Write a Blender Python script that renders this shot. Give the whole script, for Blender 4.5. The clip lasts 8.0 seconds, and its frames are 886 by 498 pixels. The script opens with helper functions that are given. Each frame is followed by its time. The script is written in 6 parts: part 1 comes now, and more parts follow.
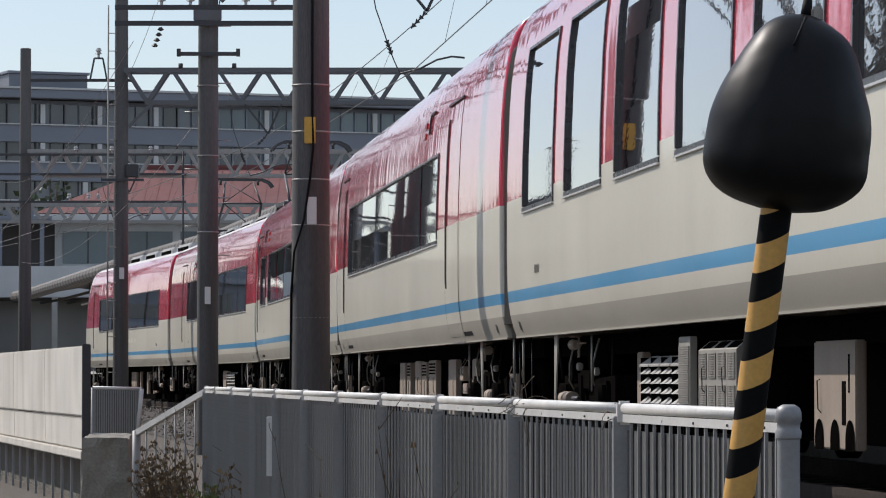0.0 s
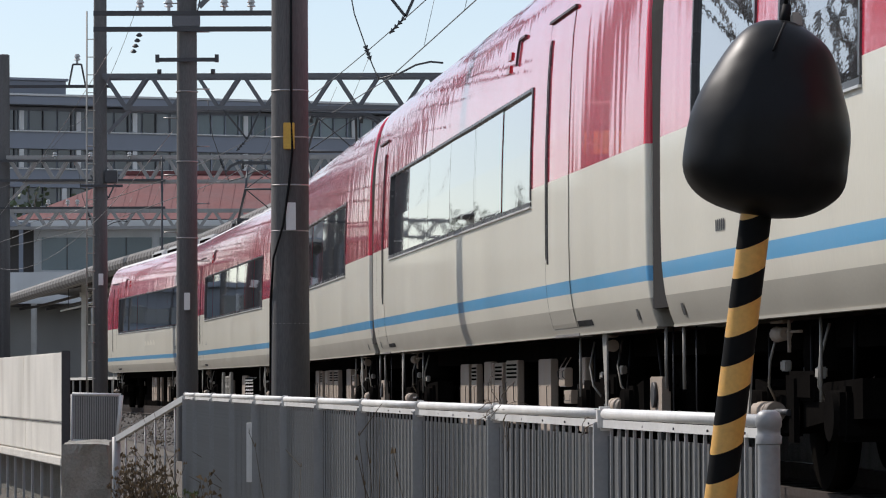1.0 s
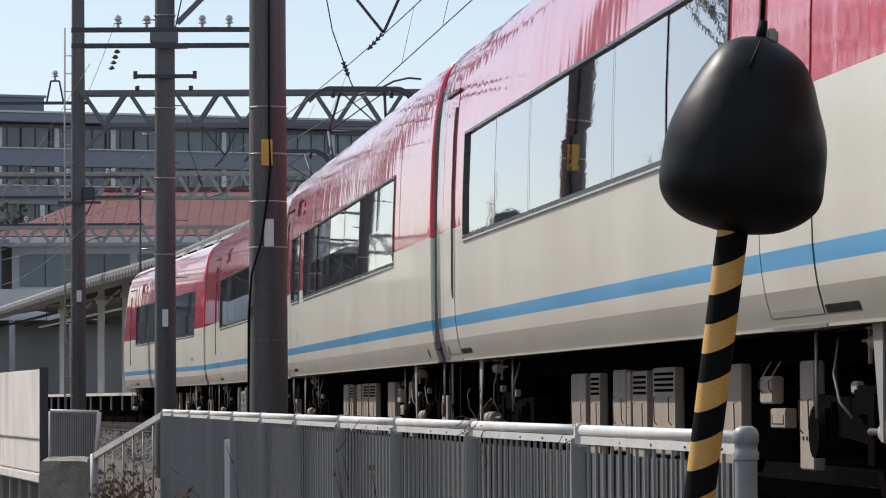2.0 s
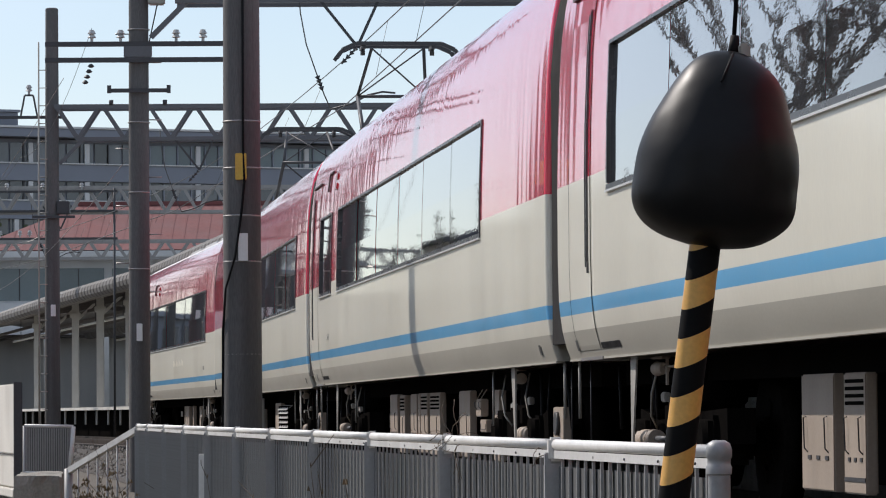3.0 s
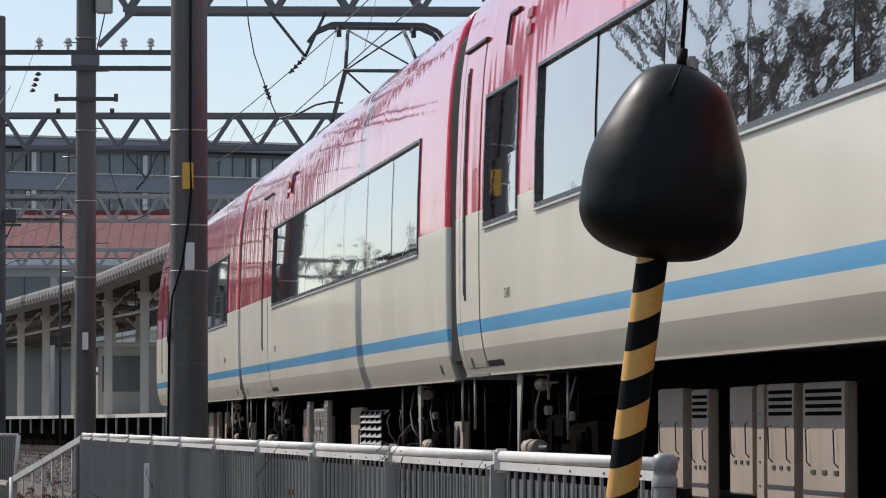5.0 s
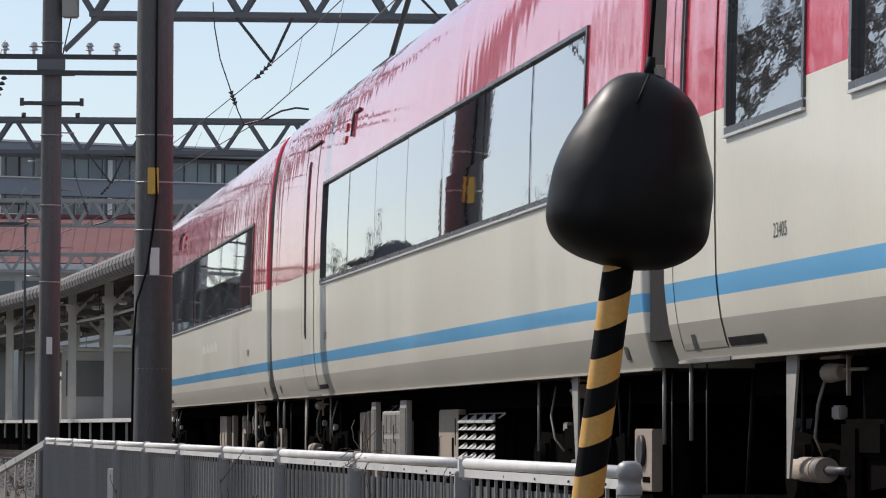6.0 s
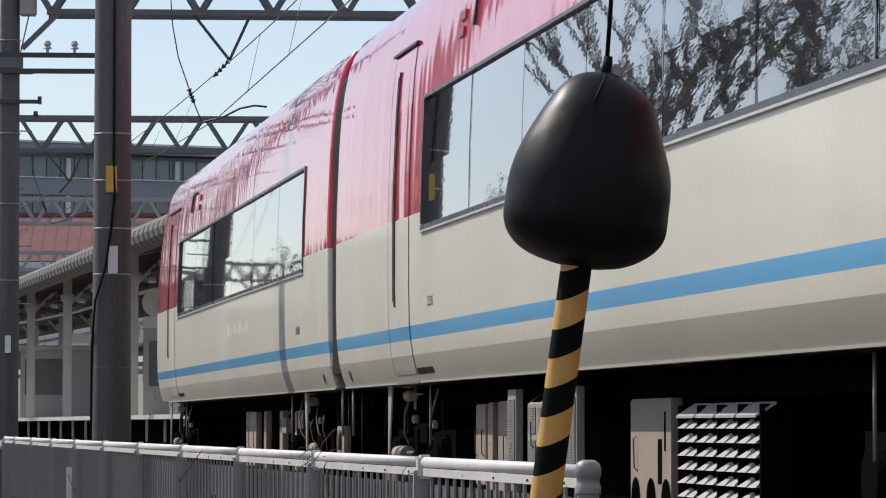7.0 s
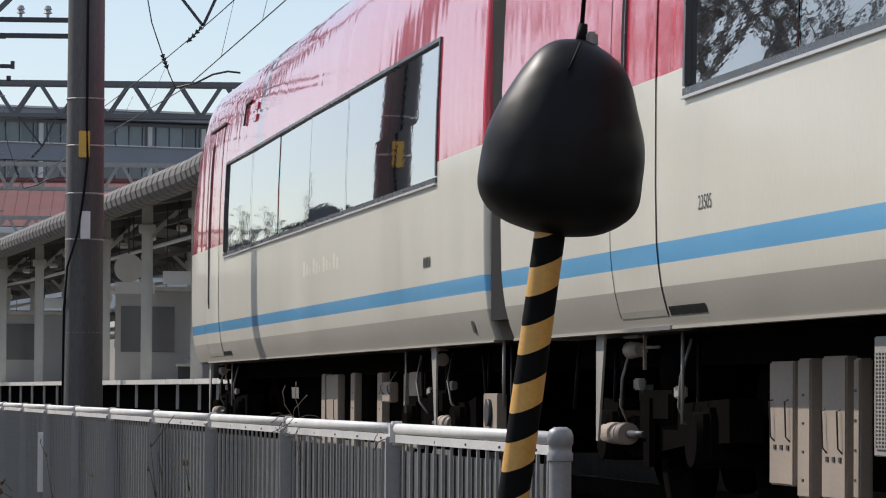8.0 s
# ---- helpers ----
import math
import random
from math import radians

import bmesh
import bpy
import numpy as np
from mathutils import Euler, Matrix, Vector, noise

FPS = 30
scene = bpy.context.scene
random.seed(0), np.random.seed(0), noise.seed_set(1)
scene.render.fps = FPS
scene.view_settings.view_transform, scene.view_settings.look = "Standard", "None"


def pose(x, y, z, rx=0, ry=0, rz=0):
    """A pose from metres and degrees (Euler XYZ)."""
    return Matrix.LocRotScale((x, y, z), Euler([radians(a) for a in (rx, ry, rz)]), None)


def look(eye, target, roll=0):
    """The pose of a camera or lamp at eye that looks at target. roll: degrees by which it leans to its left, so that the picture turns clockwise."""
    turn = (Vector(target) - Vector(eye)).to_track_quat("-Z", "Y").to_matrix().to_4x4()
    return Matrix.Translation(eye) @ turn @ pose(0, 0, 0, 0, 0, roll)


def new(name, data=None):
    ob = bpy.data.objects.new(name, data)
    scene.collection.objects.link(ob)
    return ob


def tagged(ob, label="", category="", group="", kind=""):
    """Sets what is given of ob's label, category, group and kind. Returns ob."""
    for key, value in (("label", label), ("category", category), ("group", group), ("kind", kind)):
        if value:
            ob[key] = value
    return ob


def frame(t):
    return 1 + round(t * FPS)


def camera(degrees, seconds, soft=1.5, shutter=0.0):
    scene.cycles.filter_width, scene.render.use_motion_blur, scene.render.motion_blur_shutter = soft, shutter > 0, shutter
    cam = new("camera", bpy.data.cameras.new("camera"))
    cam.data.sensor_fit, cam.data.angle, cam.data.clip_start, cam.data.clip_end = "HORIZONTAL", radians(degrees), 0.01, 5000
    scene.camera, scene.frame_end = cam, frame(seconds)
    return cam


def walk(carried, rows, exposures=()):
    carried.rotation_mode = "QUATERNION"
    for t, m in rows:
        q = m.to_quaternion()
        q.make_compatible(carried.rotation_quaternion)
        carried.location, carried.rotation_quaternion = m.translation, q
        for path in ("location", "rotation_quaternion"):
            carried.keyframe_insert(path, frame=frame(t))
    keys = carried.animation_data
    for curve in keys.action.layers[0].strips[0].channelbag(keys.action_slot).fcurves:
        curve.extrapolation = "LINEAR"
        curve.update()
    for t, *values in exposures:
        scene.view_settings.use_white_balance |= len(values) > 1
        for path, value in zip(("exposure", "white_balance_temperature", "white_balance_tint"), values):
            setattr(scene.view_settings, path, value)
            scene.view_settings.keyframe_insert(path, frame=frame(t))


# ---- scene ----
PI = math.pi
CAM_DEGREES = 13.21
cam = camera(CAM_DEGREES, 8.0, soft=1.1, shutter=0.0)
PATH = [  # seconds, x, y, z, pitch, roll, yaw
    (0.0, 0.0, 0, 0.62, 1.936, -0.0, 0.0),
    (0.5, -0.0015, 0, 0.6213, 1.914, 0.083, -0.17),
    (1.0, -0.0013, 0, 0.6228, 2.01, 0.181, -0.305),
    (1.5, -0.0005, 0, 0.6232, 2.135, 0.195, -0.458),
    (3.0, 0.0051, 0, 0.6261, 2.452, 0.388, -1.002),
    (3.5, 0.0044, 0, 0.6277, 2.526, 0.269, -1.221),
    (4.0, 0.0054, 0, 0.6266, 2.568, 0.086, -1.445),
    (4.5, 0.0052, 0, 0.6271, 2.584, 0.099, -1.632),
    (6.0, 0.0006, 0, 0.6279, 2.71, -0.26, -2.36),
    (6.5, 0.0009, 0, 0.6285, 2.767, -0.402, -2.715),
    (7.0, 0.0027, 0, 0.6327, 2.666, -0.073, -2.967),
    (7.5, 0.0014, 0, 0.6303, 2.406, -0.118, -3.158),
    (8.0, 0.0004, 0, 0.6314, 2.177, -0.385, -3.394),
]
walk(cam, [(t, pose(x, y, z, 90 + p, r, w)) for t, x, y, z, p, r, w in PATH], [(0, -0.02, 6500, 14), (1, 0.12, 6500, 14), (3, 0.12, 6500, 14), (4.5, 0.08, 6500, 14), (8, 0.06, 6500, 14)])

# ---- light ----
SUN_AZ = math.atan2(-0.75, 0.66)      # from +y towards +x
SUN_EL = radians(42)
world = bpy.data.worlds.new("world")
scene.world = world
world.use_nodes = True
wn = world.node_tree.nodes
sky = wn.new("ShaderNodeTexSky")
sky.sky_type, sky.sun_disc = "NISHITA", False
sky.sun_elevation, sky.sun_rotation = SUN_EL, SUN_AZ
sky.air_density, sky.dust_density, sky.ozone_density = 1.0, 0.35, 1.5
wn["Background"].inputs["Strength"].default_value = 0.107
wl = world.node_tree.links
way = wn.new("ShaderNodeTexCoord")
cloud = wn.new("ShaderNodeTexNoise")
cloud.inputs["Scale"].default_value, cloud.inputs["Detail"].default_value = 2.4, 6
spread = wn.new("ShaderNodeMapping")
spread.inputs["Scale"].default_value = (1, 1, 2.6)
wl.new(way.outputs["Generated"], spread.inputs["Vector"])
wl.new(spread.outputs["Vector"], cloud.inputs["Vector"])
thin = wn.new("ShaderNodeMapRange")
thin.inputs["From Min"].default_value, thin.inputs["From Max"].default_value = 0.42, 0.72
thin.inputs["To Min"].default_value, thin.inputs["To Max"].default_value = 0.25, 0.8
wl.new(cloud.outputs["Fac"], thin.inputs["Value"])
veil = wn.new("ShaderNodeMix")
veil.data_type = "RGBA"
veil.inputs["B"].default_value = (6.95, 7.95, 9.35, 1)      # thin white cloud
wl.new(thin.outputs["Result"], veil.inputs["Factor"])
wl.new(sky.outputs["Color"], veil.inputs["A"])
wl.new(veil.outputs["Result"], wn["Background"].inputs["Color"])
sun = new("sun", bpy.data.lights.new("sun", "SUN"))
sun.data.energy, sun.data.angle, sun.data.color = 3.6, radians(0.5), (1.0, 0.95, 0.87)
SUN_DIR = Vector((math.sin(SUN_AZ) * math.cos(SUN_EL), math.cos(SUN_AZ) * math.cos(SUN_EL), math.sin(SUN_EL)))
sun.matrix_basis = look(SUN_DIR * 50, (0, 0, 0))


# ---- materials ----
def material(name, color, rough=0.6, metal=0.0, var=0.12, scale=6.0, fine=60.0, bump=0.0, coat=0.0, stretch=(1, 1, 1),
             stain=0.0, stain_color=(0.05, 0.045, 0.04), island=0.0, obj_random=0.0, spec=0.5, bump_scale=None, coat_rough=0.04, coat_ior=1.5):
    """A surface with variation at two scales, optional stains and fine relief."""
    m = bpy.data.materials.new(name)
    m.use_nodes = True
    n, l = m.node_tree.nodes, m.node_tree.links
    b = n["Principled BSDF"]
    b.inputs["Metallic"].default_value = metal
    b.inputs["Specular IOR Level"].default_value = spec
    b.inputs["Coat Weight"].default_value = coat
    b.inputs["Coat Roughness"].default_value = coat_rough
    b.inputs["Coat IOR"].default_value = coat_ior
    tc = n.new("ShaderNodeTexCoord")
    mp = n.new("ShaderNodeMapping")
    mp.inputs["Scale"].default_value = stretch
    l.new(tc.outputs["Object"], mp.inputs["Vector"])
    big = n.new("ShaderNodeTexNoise")
    big.inputs["Scale"].default_value, big.inputs["Detail"].default_value = scale, 4
    small = n.new("ShaderNodeTexNoise")
    small.inputs["Scale"].default_value, small.inputs["Detail"].default_value = fine, 3
    for t in (big, small):
        l.new(mp.outputs["Vector"], t.inputs["Vector"])
    add = n.new("ShaderNodeMath")
    add.operation = "ADD"
    l.new(big.outputs["Fac"], add.inputs[0])
    l.new(small.outputs["Fac"], add.inputs[1])
    ramp = n.new("ShaderNodeMapRange")
    ramp.inputs["From Min"].default_value, ramp.inputs["From Max"].default_value = 0.6, 1.4
    ramp.inputs["To Min"].default_value, ramp.inputs["To Max"].default_value = 1 - var, 1 + var
    l.new(add.outputs[0], ramp.inputs["Value"])
    fac = ramp.outputs["Result"]
    extra = []
    if island:
        g = n.new("ShaderNodeNewGeometry")
        extra.append((g.outputs["Random Per Island"], island))
    if obj_random:
        g = n.new("ShaderNodeObjectInfo")
        extra.append((g.outputs["Random"], obj_random))
    for out, amount in extra:
        r2 = n.new("ShaderNodeMapRange")
        r2.inputs["To Min"].default_value, r2.inputs["To Max"].default_value = 1 - amount, 1 + amount
        l.new(out, r2.inputs["Value"])
        mu = n.new("ShaderNodeMath")
        mu.operation = "MULTIPLY"
        l.new(fac, mu.inputs[0])
        l.new(r2.outputs["Result"], mu.inputs[1])
        fac = mu.outputs[0]
    col = n.new("ShaderNodeMix")
    col.data_type, col.blend_type = "RGBA", "MULTIPLY"
    col.inputs["Factor"].default_value = 1.0
    col.inputs["A"].default_value = (*color, 1)
    comb = n.new("ShaderNodeCombineColor")
    for c in ("Red", "Green", "Blue"):
        l.new(fac, comb.inputs[c])
    l.new(comb.outputs["Color"], col.inputs["B"])
    out = col.outputs["Result"]
    if stain:
        st = n.new("ShaderNodeTexNoise")
        st.inputs["Scale"].default_value, st.inputs["Detail"].default_value = scale * 0.6, 6
        m2 = n.new("ShaderNodeMapping")
        m2.inputs["Scale"].default_value = (stretch[0] * 1.5, stretch[1] * 1.5, stretch[2] * 0.35)
        l.new(tc.outputs["Object"], m2.inputs["Vector"])
        l.new(m2.outputs["Vector"], st.inputs["Vector"])
        sr = n.new("ShaderNodeMapRange")
        sr.inputs["From Min"].default_value, sr.inputs["From Max"].default_value = 0.48, 0.75
        sr.inputs["To Max"].default_value = stain
        l.new(st.outputs["Fac"], sr.inputs["Value"])
        mx = n.new("ShaderNodeMix")
        mx.data_type = "RGBA"
        l.new(sr.outputs["Result"], mx.inputs["Factor"])
        l.new(out, mx.inputs["A"])
        mx.inputs["B"].default_value = (*stain_color, 1)
        out = mx.outputs["Result"]
    l.new(out, b.inputs["Base Color"])
    rr = n.new("ShaderNodeMapRange")
    rr.inputs["From Min"].default_value, rr.inputs["From Max"].default_value = 0.3, 0.7
    rr.inputs["To Min"].default_value, rr.inputs["To Max"].default_value = rough * 0.85, min(1, rough * 1.15)
    l.new(big.outputs["Fac"], rr.inputs["Value"])
    l.new(rr.outputs["Result"], b.inputs["Roughness"])
    if bump:
        bp = n.new("ShaderNodeBump")
        bp.inputs["Strength"].default_value = 1.0
        bp.inputs["Distance"].default_value = bump
        src = small
        if bump_scale:
            src = n.new("ShaderNodeTexNoise")
            src.inputs["Scale"].default_value, src.inputs["Detail"].default_value = bump_scale, 1
            l.new(mp.outputs["Vector"], src.inputs["Vector"])
        l.new(src.outputs["Fac"], bp.inputs["Height"])
        l.new(bp.outputs["Normal"], b.inputs["Normal"])
        l.new(bp.outputs["Normal"], b.inputs["Coat Normal"])
    return m


RED = material("red_paint", (0.82, 0.030, 0.075), 0.22, spec=0.2, coat=1.0, var=0.05, scale=1.2, fine=30, bump=0.0036, bump_scale=1.0, stretch=(0.3, 3.2, 0.16), coat_ior=1.6)
CREAM = material("cream_paint", (0.80, 0.76, 0.63), 0.38, coat=0.5, var=0.04, scale=1.0, fine=25, bump=0.002, bump_scale=1.0,
                 stretch=(1, 1.5, 0.6), stain=0.10, stain_color=(0.42, 0.38, 0.30), coat_rough=0.09)
BLUE = material("blue_stripe", (0.13, 0.47, 0.78), 0.35, coat=0.7, var=0.05, scale=1.0, coat_rough=0.07, bump=0.002, bump_scale=1.0, stretch=(1, 1.5, 0.6))
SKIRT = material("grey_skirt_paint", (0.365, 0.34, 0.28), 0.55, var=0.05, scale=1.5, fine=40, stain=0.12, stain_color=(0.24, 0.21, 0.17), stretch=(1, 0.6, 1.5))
ROOF = material("train_roof", (0.55, 0.55, 0.54), 0.5, var=0.12, scale=2.0, stain=0.3, stain_color=(0.2, 0.19, 0.18))
GLASS = material("tinted_glass", (0.012, 0.015, 0.018), 0.02, var=0.2, scale=0.6, coat=1.0, spec=1.0, bump=0.00011, bump_scale=5.0, stretch=(1, 1.5, 7.5), coat_rough=0.01)
CHROME = material("window_trim", (0.085, 0.085, 0.09), 0.28, metal=0.5, var=0.08, scale=3)
SUNLITSILL = material("sunlit_sill", (0.66, 0.66, 0.64), 0.35, metal=0.3, var=0.06)
RUBBER = material("black_rubber", (0.007, 0.007, 0.0072), 0.7, spec=0.15, var=0.2)
# Near-black tone puts the deep shade below the cars into the colour.
UNDER = material("deep_shade_black", (0.008, 0.0072, 0.0066), 0.9, spec=0.0, var=0.3, scale=4, stain=0.2, stain_color=(0.012, 0.010, 0.008))
BOXTAN = material("underfloor_box_paint", (0.36, 0.29, 0.225), 0.6, var=0.12, scale=4, stain=0.3, stain_color=(0.18, 0.14, 0.11))
SLEEPER = material("dark_sleeper", (0.05, 0.045, 0.04), 0.9, var=0.25, scale=5)
FAINT = material("faint_grey_script", (0.69, 0.655, 0.54), 0.5, var=0.1)
PLAINGREY = material("vent_hood_grey", (0.42, 0.41, 0.38), 0.55, var=0.1, scale=4, stain=0.2, stain_color=(0.2, 0.18, 0.15))
BOXGREY = material("underfloor_box_grey", (0.34, 0.32, 0.28), 0.55, var=0.12, scale=4, stain=0.3, stain_color=(0.2, 0.18, 0.15))
STEEL = material("worn_steel", (0.32, 0.30, 0.28), 0.42, metal=0.7, var=0.2, scale=8)
# Wheels are darkened likewise, with the under-car shade in their colour.
WHEEL = material("shade_dark_wheel", (0.009, 0.008, 0.007), 0.95, spec=0.0, var=0.3, scale=8)
# Rust brown, darkened further to hold the shade under the train.
RAILSTEEL = material("rust_and_shade_rail", (0.045, 0.034, 0.028), 0.8, spec=0.2, var=0.25, scale=8)
REDLAMP = material("red_lens", (0.45, 0.01, 0.015), 0.2, coat=0.6, var=0.05)
BELLOWS = material("brown_grey_bellows", (0.03, 0.027, 0.025), 0.8, spec=0.2, var=0.15, scale=4)
INK = material("dark_lettering", (0.06, 0.06, 0.055), 0.5, var=0.1)
POLE = material("weathered_concrete_pole", (0.125, 0.120, 0.115), 0.85, spec=0.3, var=0.32, scale=2.4, fine=60, stain=0.8, stain_color=(0.052, 0.049, 0.046), bump=0.002, stretch=(1.6, 1.6, 0.22))
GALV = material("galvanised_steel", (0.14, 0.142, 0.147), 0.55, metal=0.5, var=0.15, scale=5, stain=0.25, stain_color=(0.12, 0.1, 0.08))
# Same steel, with the far girders' sunlight put into a paler colour.
SUNLITGALV = material("sunlit_galvanised_steel", (0.33, 0.32, 0.30), 0.6, metal=0.15, var=0.15, scale=5, stain=0.25, stain_color=(0.16, 0.13, 0.11))
DARKSTEEL = material("dark_steel", (0.07, 0.07, 0.072), 0.55, metal=0.5, var=0.2, scale=6)
FENCE = material("fence_grey_paint", (0.27, 0.272, 0.265), 0.5, metal=0.2, var=0.12, scale=6, fine=90, stain=0.2, stain_color=(0.16, 0.13, 0.10))
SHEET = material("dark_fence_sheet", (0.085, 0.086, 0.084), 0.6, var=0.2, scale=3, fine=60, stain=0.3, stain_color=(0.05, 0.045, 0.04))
FENCEPOST = material("fence_post_paint", (0.28, 0.285, 0.285), 0.5, metal=0.15, var=0.12, scale=6, fine=90, stain=0.2, stain_color=(0.16, 0.13, 0.10))
FENCERAIL = material("fence_rail_grey_paint", (0.62, 0.61, 0.58), 0.5, metal=0.1, var=0.12, scale=6, fine=90, stain=0.25, stain_color=(0.25, 0.22, 0.18))
YELLOW = material("yellow_pole_paint", (0.68, 0.37, 0.085), 0.42, var=0.14, scale=14, fine=120, stain=0.25, stain_color=(0.25, 0.15, 0.05))
BLACKP = material("black_pole_paint", (0.007, 0.007, 0.0068), 0.6, spec=0.06, var=0.2, scale=14)
HOOD = material("black_vinyl_cover", (0.005, 0.005, 0.0048), 0.42, spec=0.2, var=0.25, scale=9, fine=60, bump=0.004, bump_scale=12)
YTAG = material("yellow_tag", (0.66, 0.42, 0.06), 0.5, var=0.12, scale=15, stain=0.2, stain_color=(0.3, 0.2, 0.1))
WTAG = material("white_tag", (0.72, 0.72, 0.69), 0.5, var=0.06, scale=15)
PALEWALL = material("pale_painted_concrete", (0.66, 0.63, 0.56), 0.8, var=0.14, scale=1.6, fine=50, stain=0.50, stain_color=(0.36, 0.32, 0.26), bump=0.002)
ROUGHCONC = material("mossy_old_concrete", (0.15, 0.145, 0.125), 0.9, var=0.3, scale=5, fine=50, stain=0.6, stain_color=(0.09, 0.085, 0.06), bump=0.02)
BLOCKCONC = material("pale_mossy_concrete", (0.27, 0.255, 0.215), 0.9, var=0.25, scale=5, fine=50, stain=0.7, stain_color=(0.10, 0.095, 0.07), bump=0.01)
INSUL = material("white_porcelain", (0.45, 0.44, 0.42), 0.25, var=0.06)
WIRE = material("copper_wire_dull", (0.10, 0.095, 0.09), 0.5, metal=0.5, var=0.1)
WALLW = material("station_white_wall", (0.62, 0.62, 0.60), 0.8, var=0.08, scale=0.8, stain=0.25, stain_color=(0.35, 0.33, 0.3))
BALLAST = material("ballast_stone", (0.05, 0.043, 0.037), 0.95, var=0.35, scale=14, fine=40, bump=0.03)
SOIL = material("dry_soil", (0.105, 0.09, 0.07), 0.95, var=0.25, scale=1.2, fine=30, bump=0.02)
ASPHALT = material("asphalt", (0.055, 0.055, 0.055), 0.9, var=0.2, scale=3, fine=150, bump=0.004)


# ---- mesh helpers ----
def part(name, bm, mat, parent=None, label="", smooth=0.0):
    """Links a bmesh as one mesh object under a thing or under a part."""
    bm.normal_update()
    me = bpy.data.meshes.new(name)
    if smooth:
        for f in bm.faces:
            f.smooth = True
        for e in bm.edges:
            if len(e.link_faces) == 2 and e.calc_face_angle() > radians(smooth):
                e.smooth = False
    bm.to_mesh(me)
    bm.free()
    for m in mat if isinstance(mat, (list, tuple)) else (mat,):
        me.materials.append(m)
    ob = new(name, me)
    ob.parent = parent
    if label:
        tagged(ob, label)
    return ob


def thing(name, m, label, category, group="", kind=""):
    ob = new(name)
    ob.empty_display_size = 0.2
    ob.matrix_basis = m
    return tagged(ob, label, category, group, kind)


def box(bm, x0, x1, y0, y1, z0, z1, bevel=0.0, index=0):
    v = [bm.verts.new((x, y, z)) for x in (x0, x1) for y in (y0, y1) for z in (z0, z1)]
    fs = [bm.faces.new([v[i] for i in q]) for q in ((0, 1, 3, 2), (4, 6, 7, 5), (0, 4, 5, 1), (2, 3, 7, 6), (0, 2, 6, 4), (1, 5, 7, 3))]
    for f in fs:
        f.material_index = index
    if bevel:
        es = list({e for f in fs for e in f.edges})
        bmesh.ops.bevel(bm, geom=es, offset=bevel, segments=2, affect="EDGES", clamp_overlap=True)
    return bm


def tube(bm, a, b, r0, r1=None, seg=10, caps=True):
    """A round bar from a to b."""
    a, b = Vector(a), Vector(b)
    r1 = r0 if r1 is None else r1
    d = (b - a).normalized()
    u = d.orthogonal().normalized()
    w = d.cross(u)
    rings = []
    for c, r in ((a, r0), (b, r1)):
        rings.append([bm.verts.new(c + (u * math.cos(2 * PI * i / seg) + w * math.sin(2 * PI * i / seg)) * r) for i in range(seg)])
    for i in range(seg):
        j = (i + 1) % seg
        f = bm.faces.new((rings[0][i], rings[0][j], rings[1][j], rings[1][i]))
        f.smooth = True
    if caps:
        bm.faces.new(rings[0][::-1])
        bm.faces.new(rings[1])
    return bm


def bar(bm, a, b, w, h):
    """A square bar from a to b, w wide across and h high."""
    a, b = Vector(a), Vector(b)
    d = (b - a).normalized()
    side = d.cross(Vector((0, 0, 1)))
    side = side.normalized() if side.length > 1e-4 else Vector((1, 0, 0))
    up = side.cross(d).normalized()
    v = [bm.verts.new(p + side * sx * w / 2 + up * sz * h / 2) for p in (a, b) for sx in (-1, 1) for sz in (-1, 1)]
    for q in ((0, 1, 3, 2), (4, 6, 7, 5), (0, 4, 5, 1), (2, 3, 7, 6), (0, 2, 6, 4), (1, 5, 7, 3)):
        bm.faces.new([v[i] for i in q])
    return bm


def lathe(bm, rings, seg=24, center=(0, 0)):
    """A turned body from (radius, z) rings."""
    rows = [[bm.verts.new((center[0] + r * math.cos(2 * PI * i / seg), center[1] + r * math.sin(2 * PI * i / seg), z)) for i in range(seg)] for r, z in rings]
    for a, b in zip(rows, rows[1:]):
        for i in range(seg):
            j = (i + 1) % seg
            bm.faces.new((a[i], a[j], b[j], b[i]))
    bm.faces.new(rows[0][::-1])
    bm.faces.new(rows[-1])
    return bm


def sweep(bm, pts, r, seg=6):
    """A wire or pipe along points, in one piece."""
    pts = [Vector(p) for p in pts]
    prev = None
    for i, p in enumerate(pts):
        d = (pts[min(i + 1, len(pts) - 1)] - pts[max(i - 1, 0)]).normalized()
        u = d.cross(Vector((0.37, 0.21, 0.9))).normalized()
        w = d.cross(u)
        row = [bm.verts.new(p + (u * math.cos(2 * PI * k / seg) + w * math.sin(2 * PI * k / seg)) * r) for k in range(seg)]
        if prev:
            for k in range(seg):
                f = bm.faces.new((prev[k], prev[(k + 1) % seg], row[(k + 1) % seg], row[k]))
                f.smooth = True
        else:
            bm.faces.new(row[::-1])
        prev = row
    bm.faces.new(prev)
    return bm


def sag(a, b, drop, n=12):
    a, b = Vector(a), Vector(b)
    return [a.lerp(b, i / n) - Vector((0, 0, drop * 4 * (i / n) * (1 - i / n))) for i in range(n + 1)]


# ---- the track ----
HEADING, OFFSET, BEND_AT, BEND = -0.0967, 3.697, 62.0, 0.0024


def track(u, side=0.0):
    """A place on the line of the train's near side, u metres out; side: metres to its right."""
    w = max(u - BEND_AT, 0)
    a = -HEADING + BEND * w
    return Vector((OFFSET + HEADING * u - BEND * w * w / 2 + side * math.cos(a), u * math.cos(HEADING) + side * math.sin(a), 0))


def run(t):
    """How far out the first visible car end is at t seconds."""
    return 33.18 - 9.344 * t + 0.0221 * t * t


